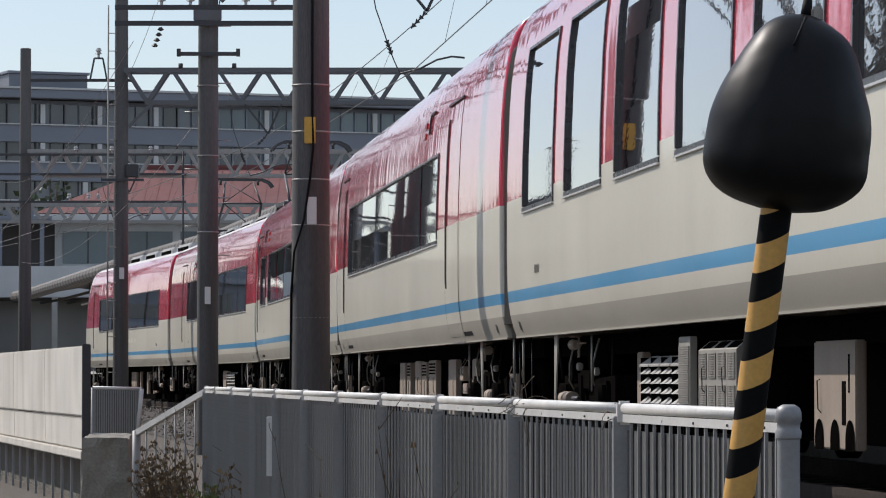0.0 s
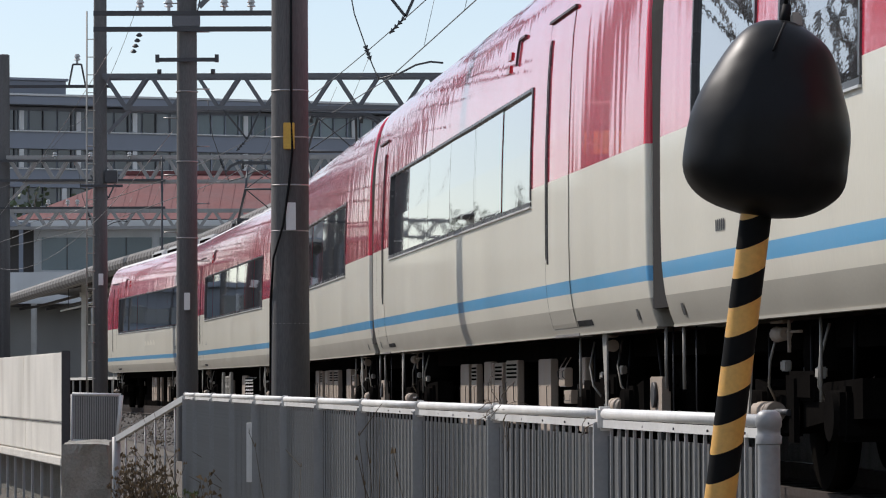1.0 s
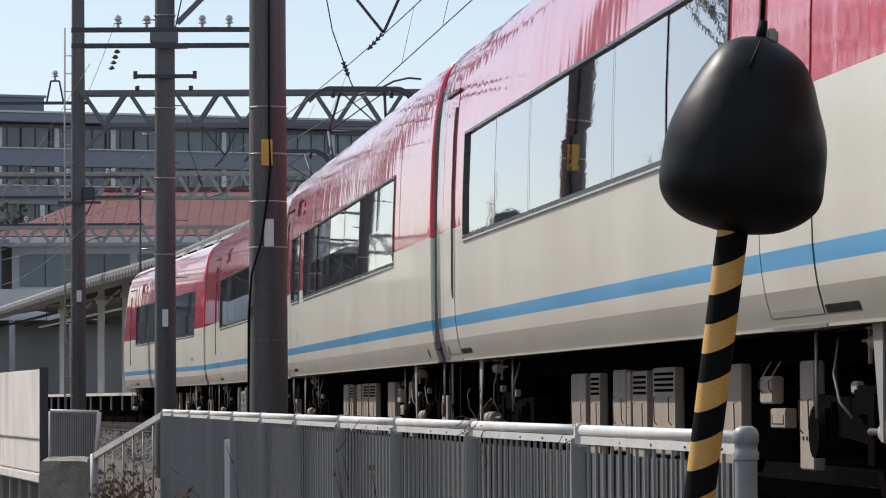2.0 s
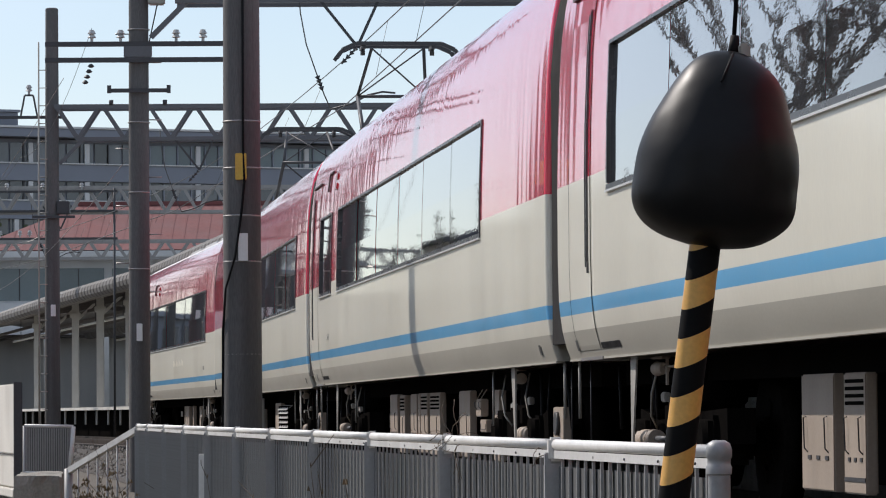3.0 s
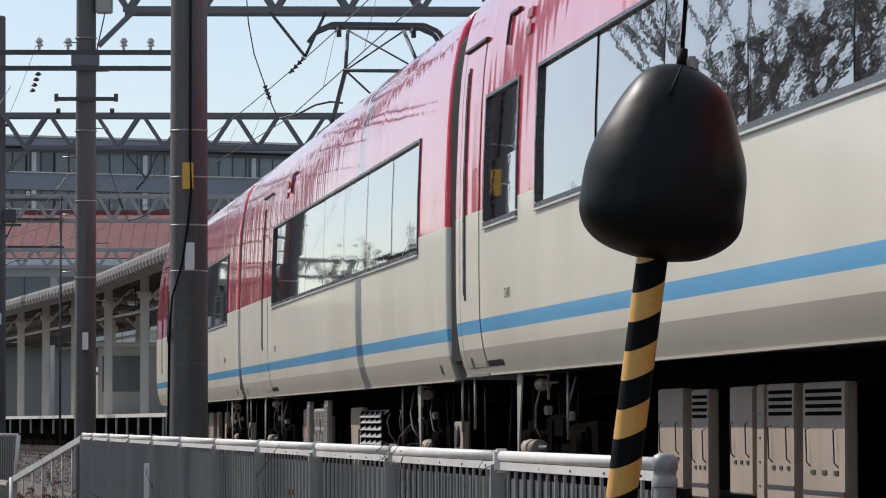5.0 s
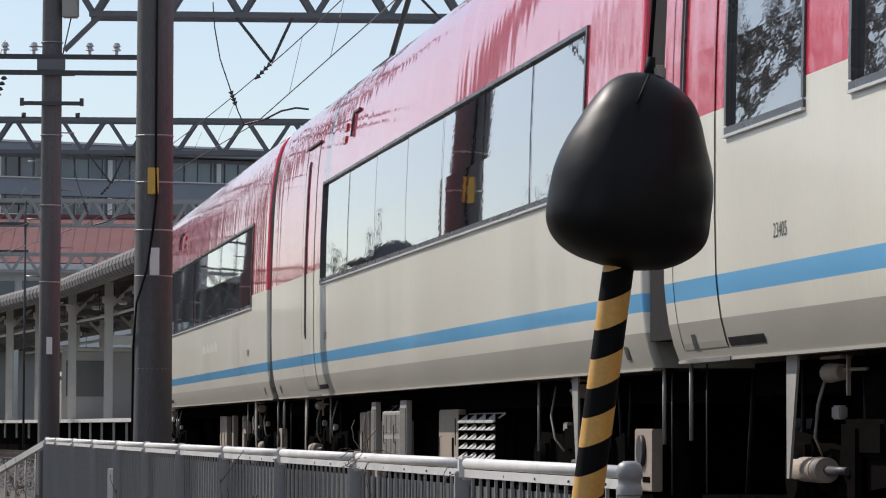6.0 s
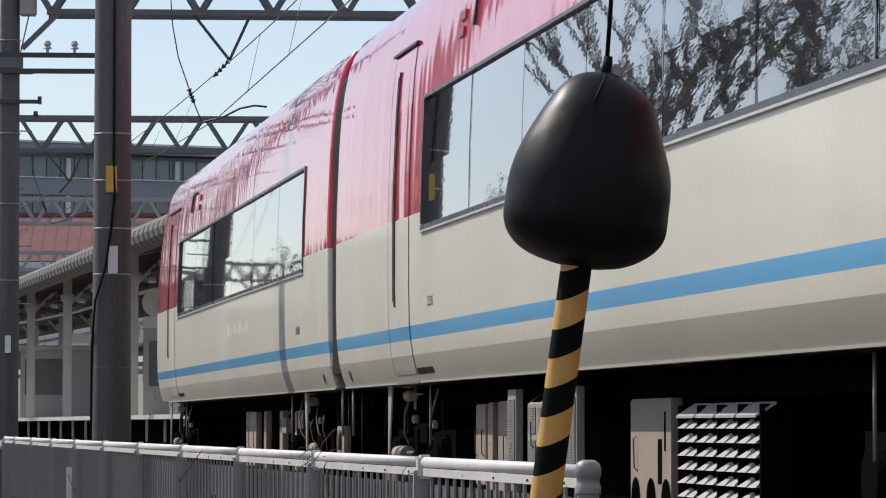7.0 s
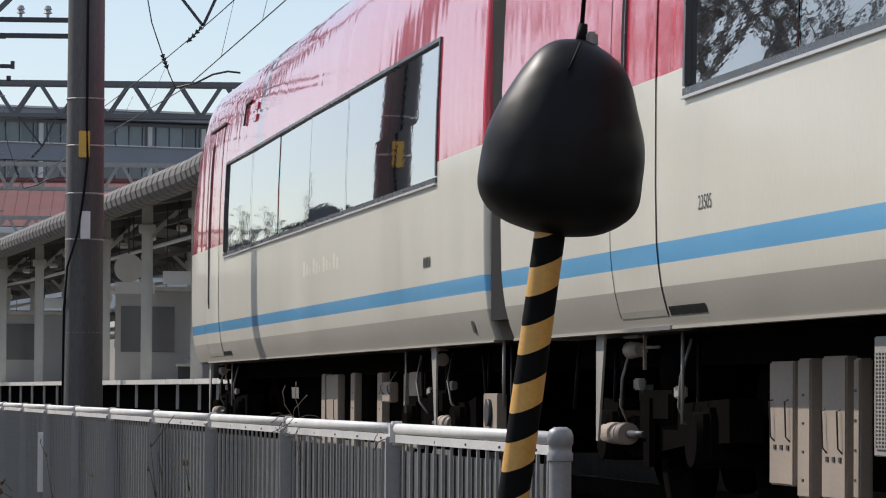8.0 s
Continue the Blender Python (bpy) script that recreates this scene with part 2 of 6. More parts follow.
def car_pose(t, index):
    c = run(t) + 20.8 * (index + 0.5)
    p, q = track(c - 7.0, 1.4), track(c + 7.0, 1.4)
    m = (p + q) / 2
    d = q - p
    return pose(m.x, m.y, 0.022 if index <= 1 else 0, 0, 0, math.degrees(math.atan2(-d.x, d.y)))


# ---- the ground ----
def ground():
    bm = bmesh.new()
    xs = [-1500, -300, -60, -20, -8, -2, 8, 30, 80, 300, 1500]
    ys = [-1500, -100, -20, 0, 20, 60, 140, 300, 1500]
    vs = [[bm.verts.new((x, y, -0.58)) for x in xs] for y in ys]
    for a, b in zip(vs, vs[1:]):
        for i in range(len(xs) - 1):
            bm.faces.new((a[i], a[i + 1], b[i + 1], b[i]))
    tagged(part("ground", bm, SOIL), "dry bare soil and dusty verge beside the tracks", "ground", kind="structure")
    # the road of the level crossing, where the camera stands
    bm = bmesh.new()
    box(bm, -40, 40, -4.0, 6.9, -0.70, -0.55)
    tagged(part("road", bm, ASPHALT), "grey worn asphalt road over the level crossing", "road", kind="structure")


def far_wall():
    """A low dark wall added beyond the track, in line with the platform."""
    # Keeps sunlit ground out of view, so it stays dark under the train.
    w = thing("retaining_wall", pose(0, 0, 0), "added low dark concrete wall beyond the track", "wall", kind="structure")
    for i in range(21):
        bm = bmesh.new()
        a, c = -24 + 4.0 * i, -20 + 4.0 * i
        v = [bm.verts.new(track(u, s) + Vector((0, 0, z))) for u in (a + 0.01, c - 0.01) for s in (3.25, 3.5) for z in (-0.6, 1.05)]
        for q in ((0, 1, 3, 2), (4, 6, 7, 5), (0, 4, 5, 1), (2, 3, 7, 6), (0, 2, 6, 4), (1, 5, 7, 3)):
            bm.faces.new([v[j] for j in q])
        part("wall_panel", bm, ROUGHCONC, w)


def track_bed():
    """Ballast, sleepers and rails of the track."""
    bm = bmesh.new()
    prev = None
    us = [-60 + 6 * i for i in range(48)]
    for u in us:
        row = [bm.verts.new(track(u, s) + Vector((0, 0, z))) for s, z in ((-1.5, -0.57), (-0.55, -0.20), (3.2, -0.20), (3.24, -0.57))]
        if prev:
            for i in range(3):
                bm.faces.new((prev[i], prev[i + 1], row[i + 1], row[i]))
        prev = row
    bed = tagged(part("track_bed", bm, BALLAST), "brown-grey crushed stone ballast under the tracks", "ballast", kind="structure")
    # loose stones on the shoulder
    bm = bmesh.new()
    rnd = random.Random(5)
    for k in range(2600):
        u = rnd.uniform(40, 110)
        s = rnd.uniform(-1.45, 1.3)
        c = track(u, s) + Vector((0, 0, -0.19 - max(0, (-0.55 - s)) * 0.38))
        r = rnd.uniform(0.02, 0.05)
        vs = [bm.verts.new(c + Vector((rnd.uniform(.6, 1.2) * x * r, rnd.uniform(.6, 1.2) * y * r, rnd.uniform(.6, 1.2) * z * r)))
              for x, y, z in ((1, 0, 0), (-1, 0, 0), (0, 1, 0), (0, -1, 0), (0, 0, 1), (0, 0, -.5))]
        for q in ((0, 2, 4), (2, 1, 4), (1, 3, 4), (3, 0, 4), (2, 0, 5), (1, 2, 5), (3, 1, 5), (0, 3, 5)):
            bm.faces.new([vs[i] for i in q])
    tagged(part("ballast_stones", bm, material("loose_stone", (0.17, 0.15, 0.13), 0.95, var=0.2, island=0.5)), "loose brown and grey ballast stones", "stones", kind="stuff")
    for centre in (1.4,):
        rails = thing("railway_track", pose(0, 0, 0), "steel rails on concrete sleepers in ballast", "railway track", "tracks", "structure")
        for off in (-0.5335, 0.5335 + 0.0):
            bm = bmesh.new()
            prev = None
            for u in us:
                c = track(u, centre + off * 1.345)
                n = (track(u, 1) - track(u, 0))
                row = [bm.verts.new(c + n * a + Vector((0, 0, z))) for a, z in ((-0.06, -0.15), (-0.02, -0.13), (-0.033, -0.04), (-0.033, 0), (0.033, 0), (0.033, -0.04), (0.02, -0.13), (0.06, -0.15))]
                if prev:
                    for i in range(7):
                        bm.faces.new((prev[i], prev[i + 1], row[i + 1], row[i]))
                prev = row
            part("rail", bm, RAILSTEEL, rails)
        bm = bmesh.new()
        for i in range(190):
            u = -10 + i * 0.66
            c, n = track(u, centre), (track(u, 1) - track(u, 0))
            f = Vector((-n.y, n.x, 0))
            vs = [bm.verts.new(c + n * a + f * b + Vector((0, 0, z))) for a in (-1.05, 1.05) for b in (-0.11, 0.11) for z in (-0.24, -0.155)]
            for q in ((0, 1, 3, 2), (4, 6, 7, 5), (0, 4, 5, 1), (2, 3, 7, 6), (1, 5, 7, 3)):
                bm.faces.new([vs[j] for j in q])
        tagged(part("sleepers", bm, SLEEPER, rails), kind="stuff")


# ---- the train ----
PROFILE = [(0.085, 0.95), (0.055, 1.03), (0.03, 1.13), (0.015, 1.235), (0.006, 1.33), (0.0, 1.6), (0.0, 1.97), (0.0, 2.09), (0.006, 2.4),
           (0.025, 2.87), (0.042, 3.1), (0.068, 3.3), (0.105, 3.48), (0.145, 3.59), (0.215, 3.70), (0.35, 3.79), (0.72, 3.88), (1.4, 3.93)]
WIN_LO, WIN_HI = 6, 9
HALF = 10.32
NEAR_END, FAR_END = -10.36, 9.88      # the cars stand about half a metre apart


def inset_at(z):
    for (a, za), (b, zb) in zip(PROFILE, PROFILE[1:]):
        if za <= z <= zb:
            return a + (b - a) * (z - za) / (zb - za)
    return 1.4


def side_x(z):
    return -1.4 + inset_at(z)


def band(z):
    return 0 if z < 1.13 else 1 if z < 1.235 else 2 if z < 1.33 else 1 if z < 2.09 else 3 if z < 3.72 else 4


def end_shift(y, z, tail):
    """Rounding of the car's ends in plan, and the raked-back cab end: inset, change of y."""
    e = 0.0
    d = y - NEAR_END if y < 0 else (HALF if tail else FAR_END) - y
    if tail and y > 0:
        if d < 2.4:
            e = 0.42 * ((2.4 - d) / 2.4) ** 2.2
        w = max(0.0, 1 - d / 3.2)
        return e, -w * 2.6 * max(0.0, (z - 2.1) / 1.8) ** 1.7 + w * 0.10 * min(1.0, max(0, z - 0.95) / 0.5) - w * 0.1
    r = 0.04
    if d < r:
        e = r - math.sqrt(max(0.0, r ** 2 - (r - d) ** 2))
    return e, 0.0


def skin(y, z, tail, out=0.0, mirror=1):
    e, dy = end_shift(y, z, tail)
    x = min(0.0, side_x(z) + e) - out
    return Vector((x * mirror, y + dy, z))


def car_body(bm, windows, tail, hi=WIN_HI):
    ys = set()
    for a, b in windows:
        ys |= {a, b}
    n = 24
    far = HALF if tail else FAR_END
    ys |= {NEAR_END + (far - NEAR_END) * i / n for i in range(n + 1)}
    for d in (0.003, 0.010, 0.022, 0.04, 0.05, 0.06):
        ys |= {NEAR_END + d, far - d}
    if tail:
        ys |= {HALF - d for d in (0.3, 0.6, 1.0, 1.4, 1.8, 2.2, 2.6, 3.0)}
    ys = sorted(ys)
    ys = [y for i, y in enumerate(ys) if i == 0 or y - ys[i - 1] > 1e-4]
    for mirror in (1, -1):
        grid = [[bm.verts.new(skin(y, z, tail, 0, mirror)) for _, z in PROFILE] for y in ys]
        for i in range(len(ys) - 1):
            mid = (ys[i] + ys[i + 1]) / 2
            glazed = mirror == 1 and any(a < mid < b for a, b in windows)
            for j in range(len(PROFILE) - 1):
                if glazed and WIN_LO <= j < hi:
                    continue
                q = (grid[i][j], grid[i + 1][j], grid[i + 1][j + 1], grid[i][j + 1])
                f = bm.faces.new(q if mirror == -1 else q[::-1])
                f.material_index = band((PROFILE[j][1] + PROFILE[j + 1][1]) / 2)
                f.smooth = True
        for col, flip in ((grid[0], mirror == 1), (grid[-1], mirror == -1)):
            for j in range(len(PROFILE) - 1):
                a, b = col[j], col[j + 1]
                ca, cb = (bm.verts.new((0, a.co.y, a.co.z)), bm.verts.new((0, b.co.y, b.co.z)))
                if (a.co - ca.co).length < 1e-5 and (b.co - cb.co).length < 1e-5:
                    continue
                f = bm.faces.new((a, b, cb, ca) if flip else (ca, cb, b, a))
                f.material_index = band((a.co.z + b.co.z) / 2)
    bmesh.ops.remove_doubles(bm, verts=bm.verts, dist=1e-5)


def strip(bm, ya, yb, za, zb, out, tail=False, thick=0.0):
    """A patch that follows the side of the car, set out by some metres."""
    zs = [za] + [z for _, z in PROFILE if za < z < zb] + [zb]
    m = max(1, int(abs(yb - ya) / 0.9))
    cols = [[bm.verts.new(skin(ya + (yb - ya) * i / m, z, tail, out)) for z in zs] for i in range(m + 1)]
    for i in range(m):
        for j in range(len(zs) - 1):
            bm.faces.new((cols[i][j], cols[i][j + 1], cols[i + 1][j + 1], cols[i + 1][j]))
    if thick:
        rim = [c[0] for c in cols] + cols[-1][1:] + [c[-1] for c in cols[::-1]][1:] + cols[0][1:-1][::-1]
        inner = [bm.verts.new(v.co + Vector((thick, 0, 0))) for v in rim]
        for k in range(len(rim)):
            l = (k + 1) % len(rim)
            bm.faces.new((rim[k], rim[l], inner[l], inner[k]))
    return bm


def window_unit(car, ya, yb, tail, pitch=2.1, zb=2.87):
    """One glazed band: bright trim round it and its panes."""
    za = 1.97
    win = thing_part("window", car)
    bm = bmesh.new()
    w = 0.05
    strip(bm, ya - 0.01, yb + 0.01, za - 0.012, za + 0.022, 0.012, tail, 0.03)
    strip(bm, ya - 0.01, yb + 0.01, zb - 0.016, zb + 0.008, 0.010, tail, 0.03)
    strip(bm, ya - 0.012, ya + 0.03, za + 0.032, zb - 0.016, 0.011, tail, 0.03)
    strip(bm, yb - 0.03, yb + 0.012, za + 0.032, zb - 0.016, 0.011, tail, 0.03)
    part("window_frame", bm, CHROME, win, "dark metal window frame")
    # Pale strip paints in the sunlit lower edge of the frame.
    bm = bmesh.new()
    strip(bm, ya - 0.012, yb + 0.012, za - 0.026, za - 0.013, 0.020, tail, 0.03)
    part("window_sill", bm, SUNLITSILL, win, "thin sill trim, pale with painted sunlight")
    n = max(1, round((yb - ya) / pitch))
    step = (yb - ya - 0.04) / n
    for i in range(n):
        a = ya + 0.02 + step * i
        bm = bmesh.new()
        tilt = random.Random(int(ya * 100) + i).uniform(-0.0035, 0.0035)
        zs = (za + 0.03, 2.4, zb - 0.015) if zb < 3 else (za + 0.03, 2.4, 2.87, 3.1, zb - 0.015)
        cols = [[bm.verts.new(skin(y, z, tail, -0.014 + tilt * (k - 0.5) * step)) for z in zs] for k, y in ((0, a + 0.006), (1, a + step - 0.006))]
        for j in range(len(zs) - 1):
            bm.faces.new((cols[0][j], cols[0][j + 1], cols[1][j + 1], cols[1][j]))
        part("pane", bm, GLASS, win, "dark tinted glass")
    for i in range(1, n):
        a = ya + 0.02 + step * i
        bm = bmesh.new()
        strip(bm, a - 0.006, a + 0.006, za + 0.03, zb - 0.015, -0.010, tail)
        part("glazing_seal", bm, RUBBER, win)
    return win


def thing_part(name, parent):
    ob = new(name)
    ob.empty_display_size = 0.1
    ob.parent = parent
    return ob


def door_unit(car, ya, yb, tail, groove_at):
    """A plug door: leaf, seals, drip rail on top, step slot and the dark grip groove."""
    door = thing_part("door", car)
    bm = bmesh.new()
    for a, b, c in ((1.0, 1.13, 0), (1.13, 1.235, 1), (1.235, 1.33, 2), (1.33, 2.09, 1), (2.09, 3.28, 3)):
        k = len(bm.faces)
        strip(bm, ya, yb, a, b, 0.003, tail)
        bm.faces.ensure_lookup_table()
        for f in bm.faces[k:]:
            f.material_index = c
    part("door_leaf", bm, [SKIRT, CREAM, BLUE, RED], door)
    for y in (ya, yb):
        bm = bmesh.new()
        strip(bm, y - 0.006, y + 0.006, 1.0, 3.28, 0.0045, tail)
        part("door_seal", bm, RUBBER, door)
    bm = bmesh.new()
    strip(bm, ya - 0.06, yb + 0.06, 3.285, 3.305, 0.022, tail, 0.04)
    part("drip_rail", bm, DARKSTEEL, door)
    bm = bmesh.new()
    strip(bm, groove_at - 0.035, groove_at + 0.035, 1.52, 3.12, 0.012, tail)
    part("grip_groove", bm, RUBBER, door, "dark vertical door groove")
    bm = bmesh.new()
    strip(bm, groove_at - 0.06, groove_at - 0.045, 1.48, 3.15, 0.016, tail, 0.02)
    part("grip_rail", bm, CHROME, door)
    bm = bmesh.new()
    strip(bm, ya - 0.8, ya - 0.05, 1.0, 1.04, 0.003, tail)
    part("step_slot", bm, RUBBER, door, "black step recess")
    if not tail:
        block("step_plate", STEEL, door, side_x(0.95) - 0.015, side_x(0.95) + 0.1, ya, yb, 0.935, 0.955)
    return door


def lamps_unit(car, y, tail, way):
    for z in (3.15, 3.26):
        bm = bmesh.new()
        strip(bm, y - 0.11, y + 0.11, z - 0.030, z + 0.030, 0.014, tail, 0.03)
        part("side_lamp", bm, REDLAMP, car, "small red side lamp")
    bm = bmesh.new()
    lo, hi = (0.55, 0.95) if way > 0 else (-0.95, -0.55)
    strip(bm, y + lo, y + hi, 3.34, 3.36, 0.022, tail, 0.02)
    strip(bm, y + hi - 0.02, y + hi, 3.14, 3.34, 0.022, tail, 0.02)
    part("sign_frame", bm, DARKSTEEL, car)


def number_unit(car, y, digits):
    if digits:
        cu = bpy.data.curves.new("number", "FONT")
        cu.body, cu.size, cu.align_x, cu.align_y = digits, 0.092, "CENTER", "CENTER"
        tmp = bpy.data.objects.new("tmp", cu)
        scene.collection.objects.link(tmp)
        me = bpy.data.meshes.new_from_object(tmp.evaluated_get(bpy.context.evaluated_depsgraph_get()))
        bpy.data.objects.remove(tmp)
        me.materials.append(INK)
        ob = new("number_lettering", me)
        ob.parent = car
        ob.matrix_basis = Matrix.Translation((side_x(1.47) - 0.0022, y, 1.47)) @ Euler((radians(90), 0, radians(-90))).to_matrix().to_4x4() @ Matrix.Diagonal((1.15, 1, 1, 1))
    else:
        bm = bmesh.new()
        for i in range(5):
            yy = y + 0.12 - 0.06 * i
            strip(bm, yy - 0.02, yy + 0.02, 1.44, 1.505, 0.005)
        part("number_lettering", bm, INK, car)


def bogie(car, y):
    b = thing_part("bogie", car)
    b.matrix_basis = pose(0, y, 0)
    bm = bmesh.new()
    for x in (-1.02, 1.02):
        for (ya, za), (yb, zb) in (((-1.45, 0.52), (-0.6, 0.50)), ((-0.6, 0.50), (0.6, 0.42)), ((0.6, 0.42), (1.45, 0.52))):
            bar(bm, (x, ya, za), (x, yb, zb), 0.16, 0.20)
        box(bm, x - 0.12, x + 0.12, -0.35, 0.35, 0.50, 0.66, 0.02)
    for y2 in (-0.35, 0.35):
        bar(bm, (-1.0, y2, 0.48), (1.0, y2, 0.48), 0.18, 0.2)
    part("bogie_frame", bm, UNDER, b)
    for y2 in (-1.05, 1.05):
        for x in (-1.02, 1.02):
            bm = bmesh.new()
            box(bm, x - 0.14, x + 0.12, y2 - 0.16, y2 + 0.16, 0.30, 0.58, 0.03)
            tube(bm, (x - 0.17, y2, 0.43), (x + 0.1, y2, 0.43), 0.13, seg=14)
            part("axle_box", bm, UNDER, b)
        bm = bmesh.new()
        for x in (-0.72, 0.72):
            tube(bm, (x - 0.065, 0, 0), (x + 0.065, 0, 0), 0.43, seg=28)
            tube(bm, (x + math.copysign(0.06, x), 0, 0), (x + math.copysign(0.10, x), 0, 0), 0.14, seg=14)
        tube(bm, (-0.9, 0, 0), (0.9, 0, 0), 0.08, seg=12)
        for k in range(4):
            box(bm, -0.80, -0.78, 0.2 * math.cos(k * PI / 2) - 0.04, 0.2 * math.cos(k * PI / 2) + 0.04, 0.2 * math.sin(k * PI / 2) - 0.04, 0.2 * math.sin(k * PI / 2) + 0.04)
        w = part("wheelset", bm, WHEEL, b, "dirty steel wheelset darkened for under-car shade")
        w.matrix_basis = pose(0, y2, 0.43)
        WHEELS.append(w)
    bm = bmesh.new()
    lathe(bm, [(0.16, 0.62), (0.20, 0.66), (0.21, 0.76), (0.20, 0.86), (0.17, 0.92)], 18, (-0.9, 0))
    part("air_spring", bm, UNDER, b, smooth=60)
    bm = bmesh.new()
    tube(bm, (-1.16, 0.50, 0.44), (-1.16, 1.0, 0.44), 0.055, seg=16)
    tube(bm, (-1.16, 0.62, 0.44), (-1.16, 0.64, 0.44), 0.058, seg=16)
    part("yaw_damper", bm, BOXTAN, b, "dusty damper cylinder")
    bm = bmesh.new()
    tube(bm, (-1.16, 0.12, 0.44), (-1.16, 0.50, 0.44), 0.018, seg=12)
    part("damper_rod", bm, DARKSTEEL, b)
    bm = bmesh.new()
    bar(bm, (-1.14, 0.1, 0.62), (-1.14, 0.1, 0.28), 0.03, 0.14)
    part("damper_bracket", bm, UNDER, b)
    for ya, za in ((-0.5, 0.62), (0.45, 0.66)):
        bm = bmesh.new()
        box(bm, -1.12, -1.08, ya, ya + 0.14, za, za + 0.06, 0.008)
        part("junction_box", bm, BOXGREY, b)
    for ya in (-0.75, 0.62):
        bm = bmesh.new()
        sweep(bm, [(-1.12, ya, 0.9), (-1.16, ya + 0.05, 0.72), (-1.15, ya + 0.14, 0.58), (-1.1, ya + 0.2, 0.5)], 0.008)
        part("air_hose", bm, BOXGREY, b)
    bm = bmesh.new()
    v = [bm.verts.new(p) for x in (-1.262, -1.25) for p in ((x, 0.62, 0.94), (x, 0.84, 0.94), (x, 0.83, 0.40), (x, 0.785, 0.40))]
    for q in ((3, 2, 1, 0), (4, 5, 6, 7), (0, 1, 5, 4), (1, 2, 6, 5), (2, 3, 7, 6), (3, 0, 4, 7)):
        bm.faces.new([v[i] for i in q])
    part("hanger_bracket", bm, BOXGREY, b, "grey tapered bracket below the sill")
    bm = bmesh.new()
    tube(bm, (-1.2, -0.92, 0.93), (-1.2, -0.92, 0.5), 0.009, seg=8)
    part("sand_pipe", bm, BOXGREY, b)
    bm = bmesh.new()
    tube(bm, (-1.16, 0.46, 0.86), (-1.16, 0.20, 0.86), 0.044, 0.034, seg=14)
    bar(bm, (-1.16, 0.12, 0.93), (-1.16, 0.12, 0.76), 0.015, 0.025)
    tube(bm, (-1.16, 0.20, 0.87), (-1.14, -0.12, 0.87), 0.008, seg=8)
    box(bm, -1.19, -1.13, 0.16, 0.52, 0.918, 0.932, 0.004)
    part("brake_cylinder", bm, BOXTAN, b)
    if y < 0:      # the bogie at the other end of the car faces the other way
        for ob in b.children:
            if ob not in WHEELS:
                ob.data.transform(Matrix.Diagonal((1, -1, 1, 1)))
                ob.data.flip_normals()


def mesh_panel(c, xf, ya, yb, za, zb):
    """A perforated sheet: a dark gap behind a fine lattice."""
    bm = bmesh.new()
    box(bm, xf + 0.004, xf + 0.012, ya, yb, za, zb)
    p = part("mesh_panel", bm, UNDER, c, "dark perforated panel")
    bm = bmesh.new()
    n = max(3, int((zb - za) / 0.014))
    for k in range(n + 1):
        z = za + (zb - za) * k / n
        box(bm, xf - 0.001, xf + 0.003, ya, yb, z - 0.0028, z + 0.0028)
    n = max(3, int((yb - ya) / 0.04))
    for k in range(n + 1):
        y = ya + (yb - ya) * k / n
        box(bm, xf - 0.002, xf + 0.003, y - 0.008, y + 0.008, za, zb)
    part("lattice", bm, BOXGREY, p)


def bent_handle(c, xf, y, z, h=0.17):
    bm = bmesh.new()
    sweep(bm, [(xf, y, z + h), (xf - 0.016, y, z + h - 0.008), (xf - 0.016, y - 0.02, z + 0.01), (xf, y - 0.03, z - 0.01)], 0.0038)
    part("case_handle", bm, DARKSTEEL, c)


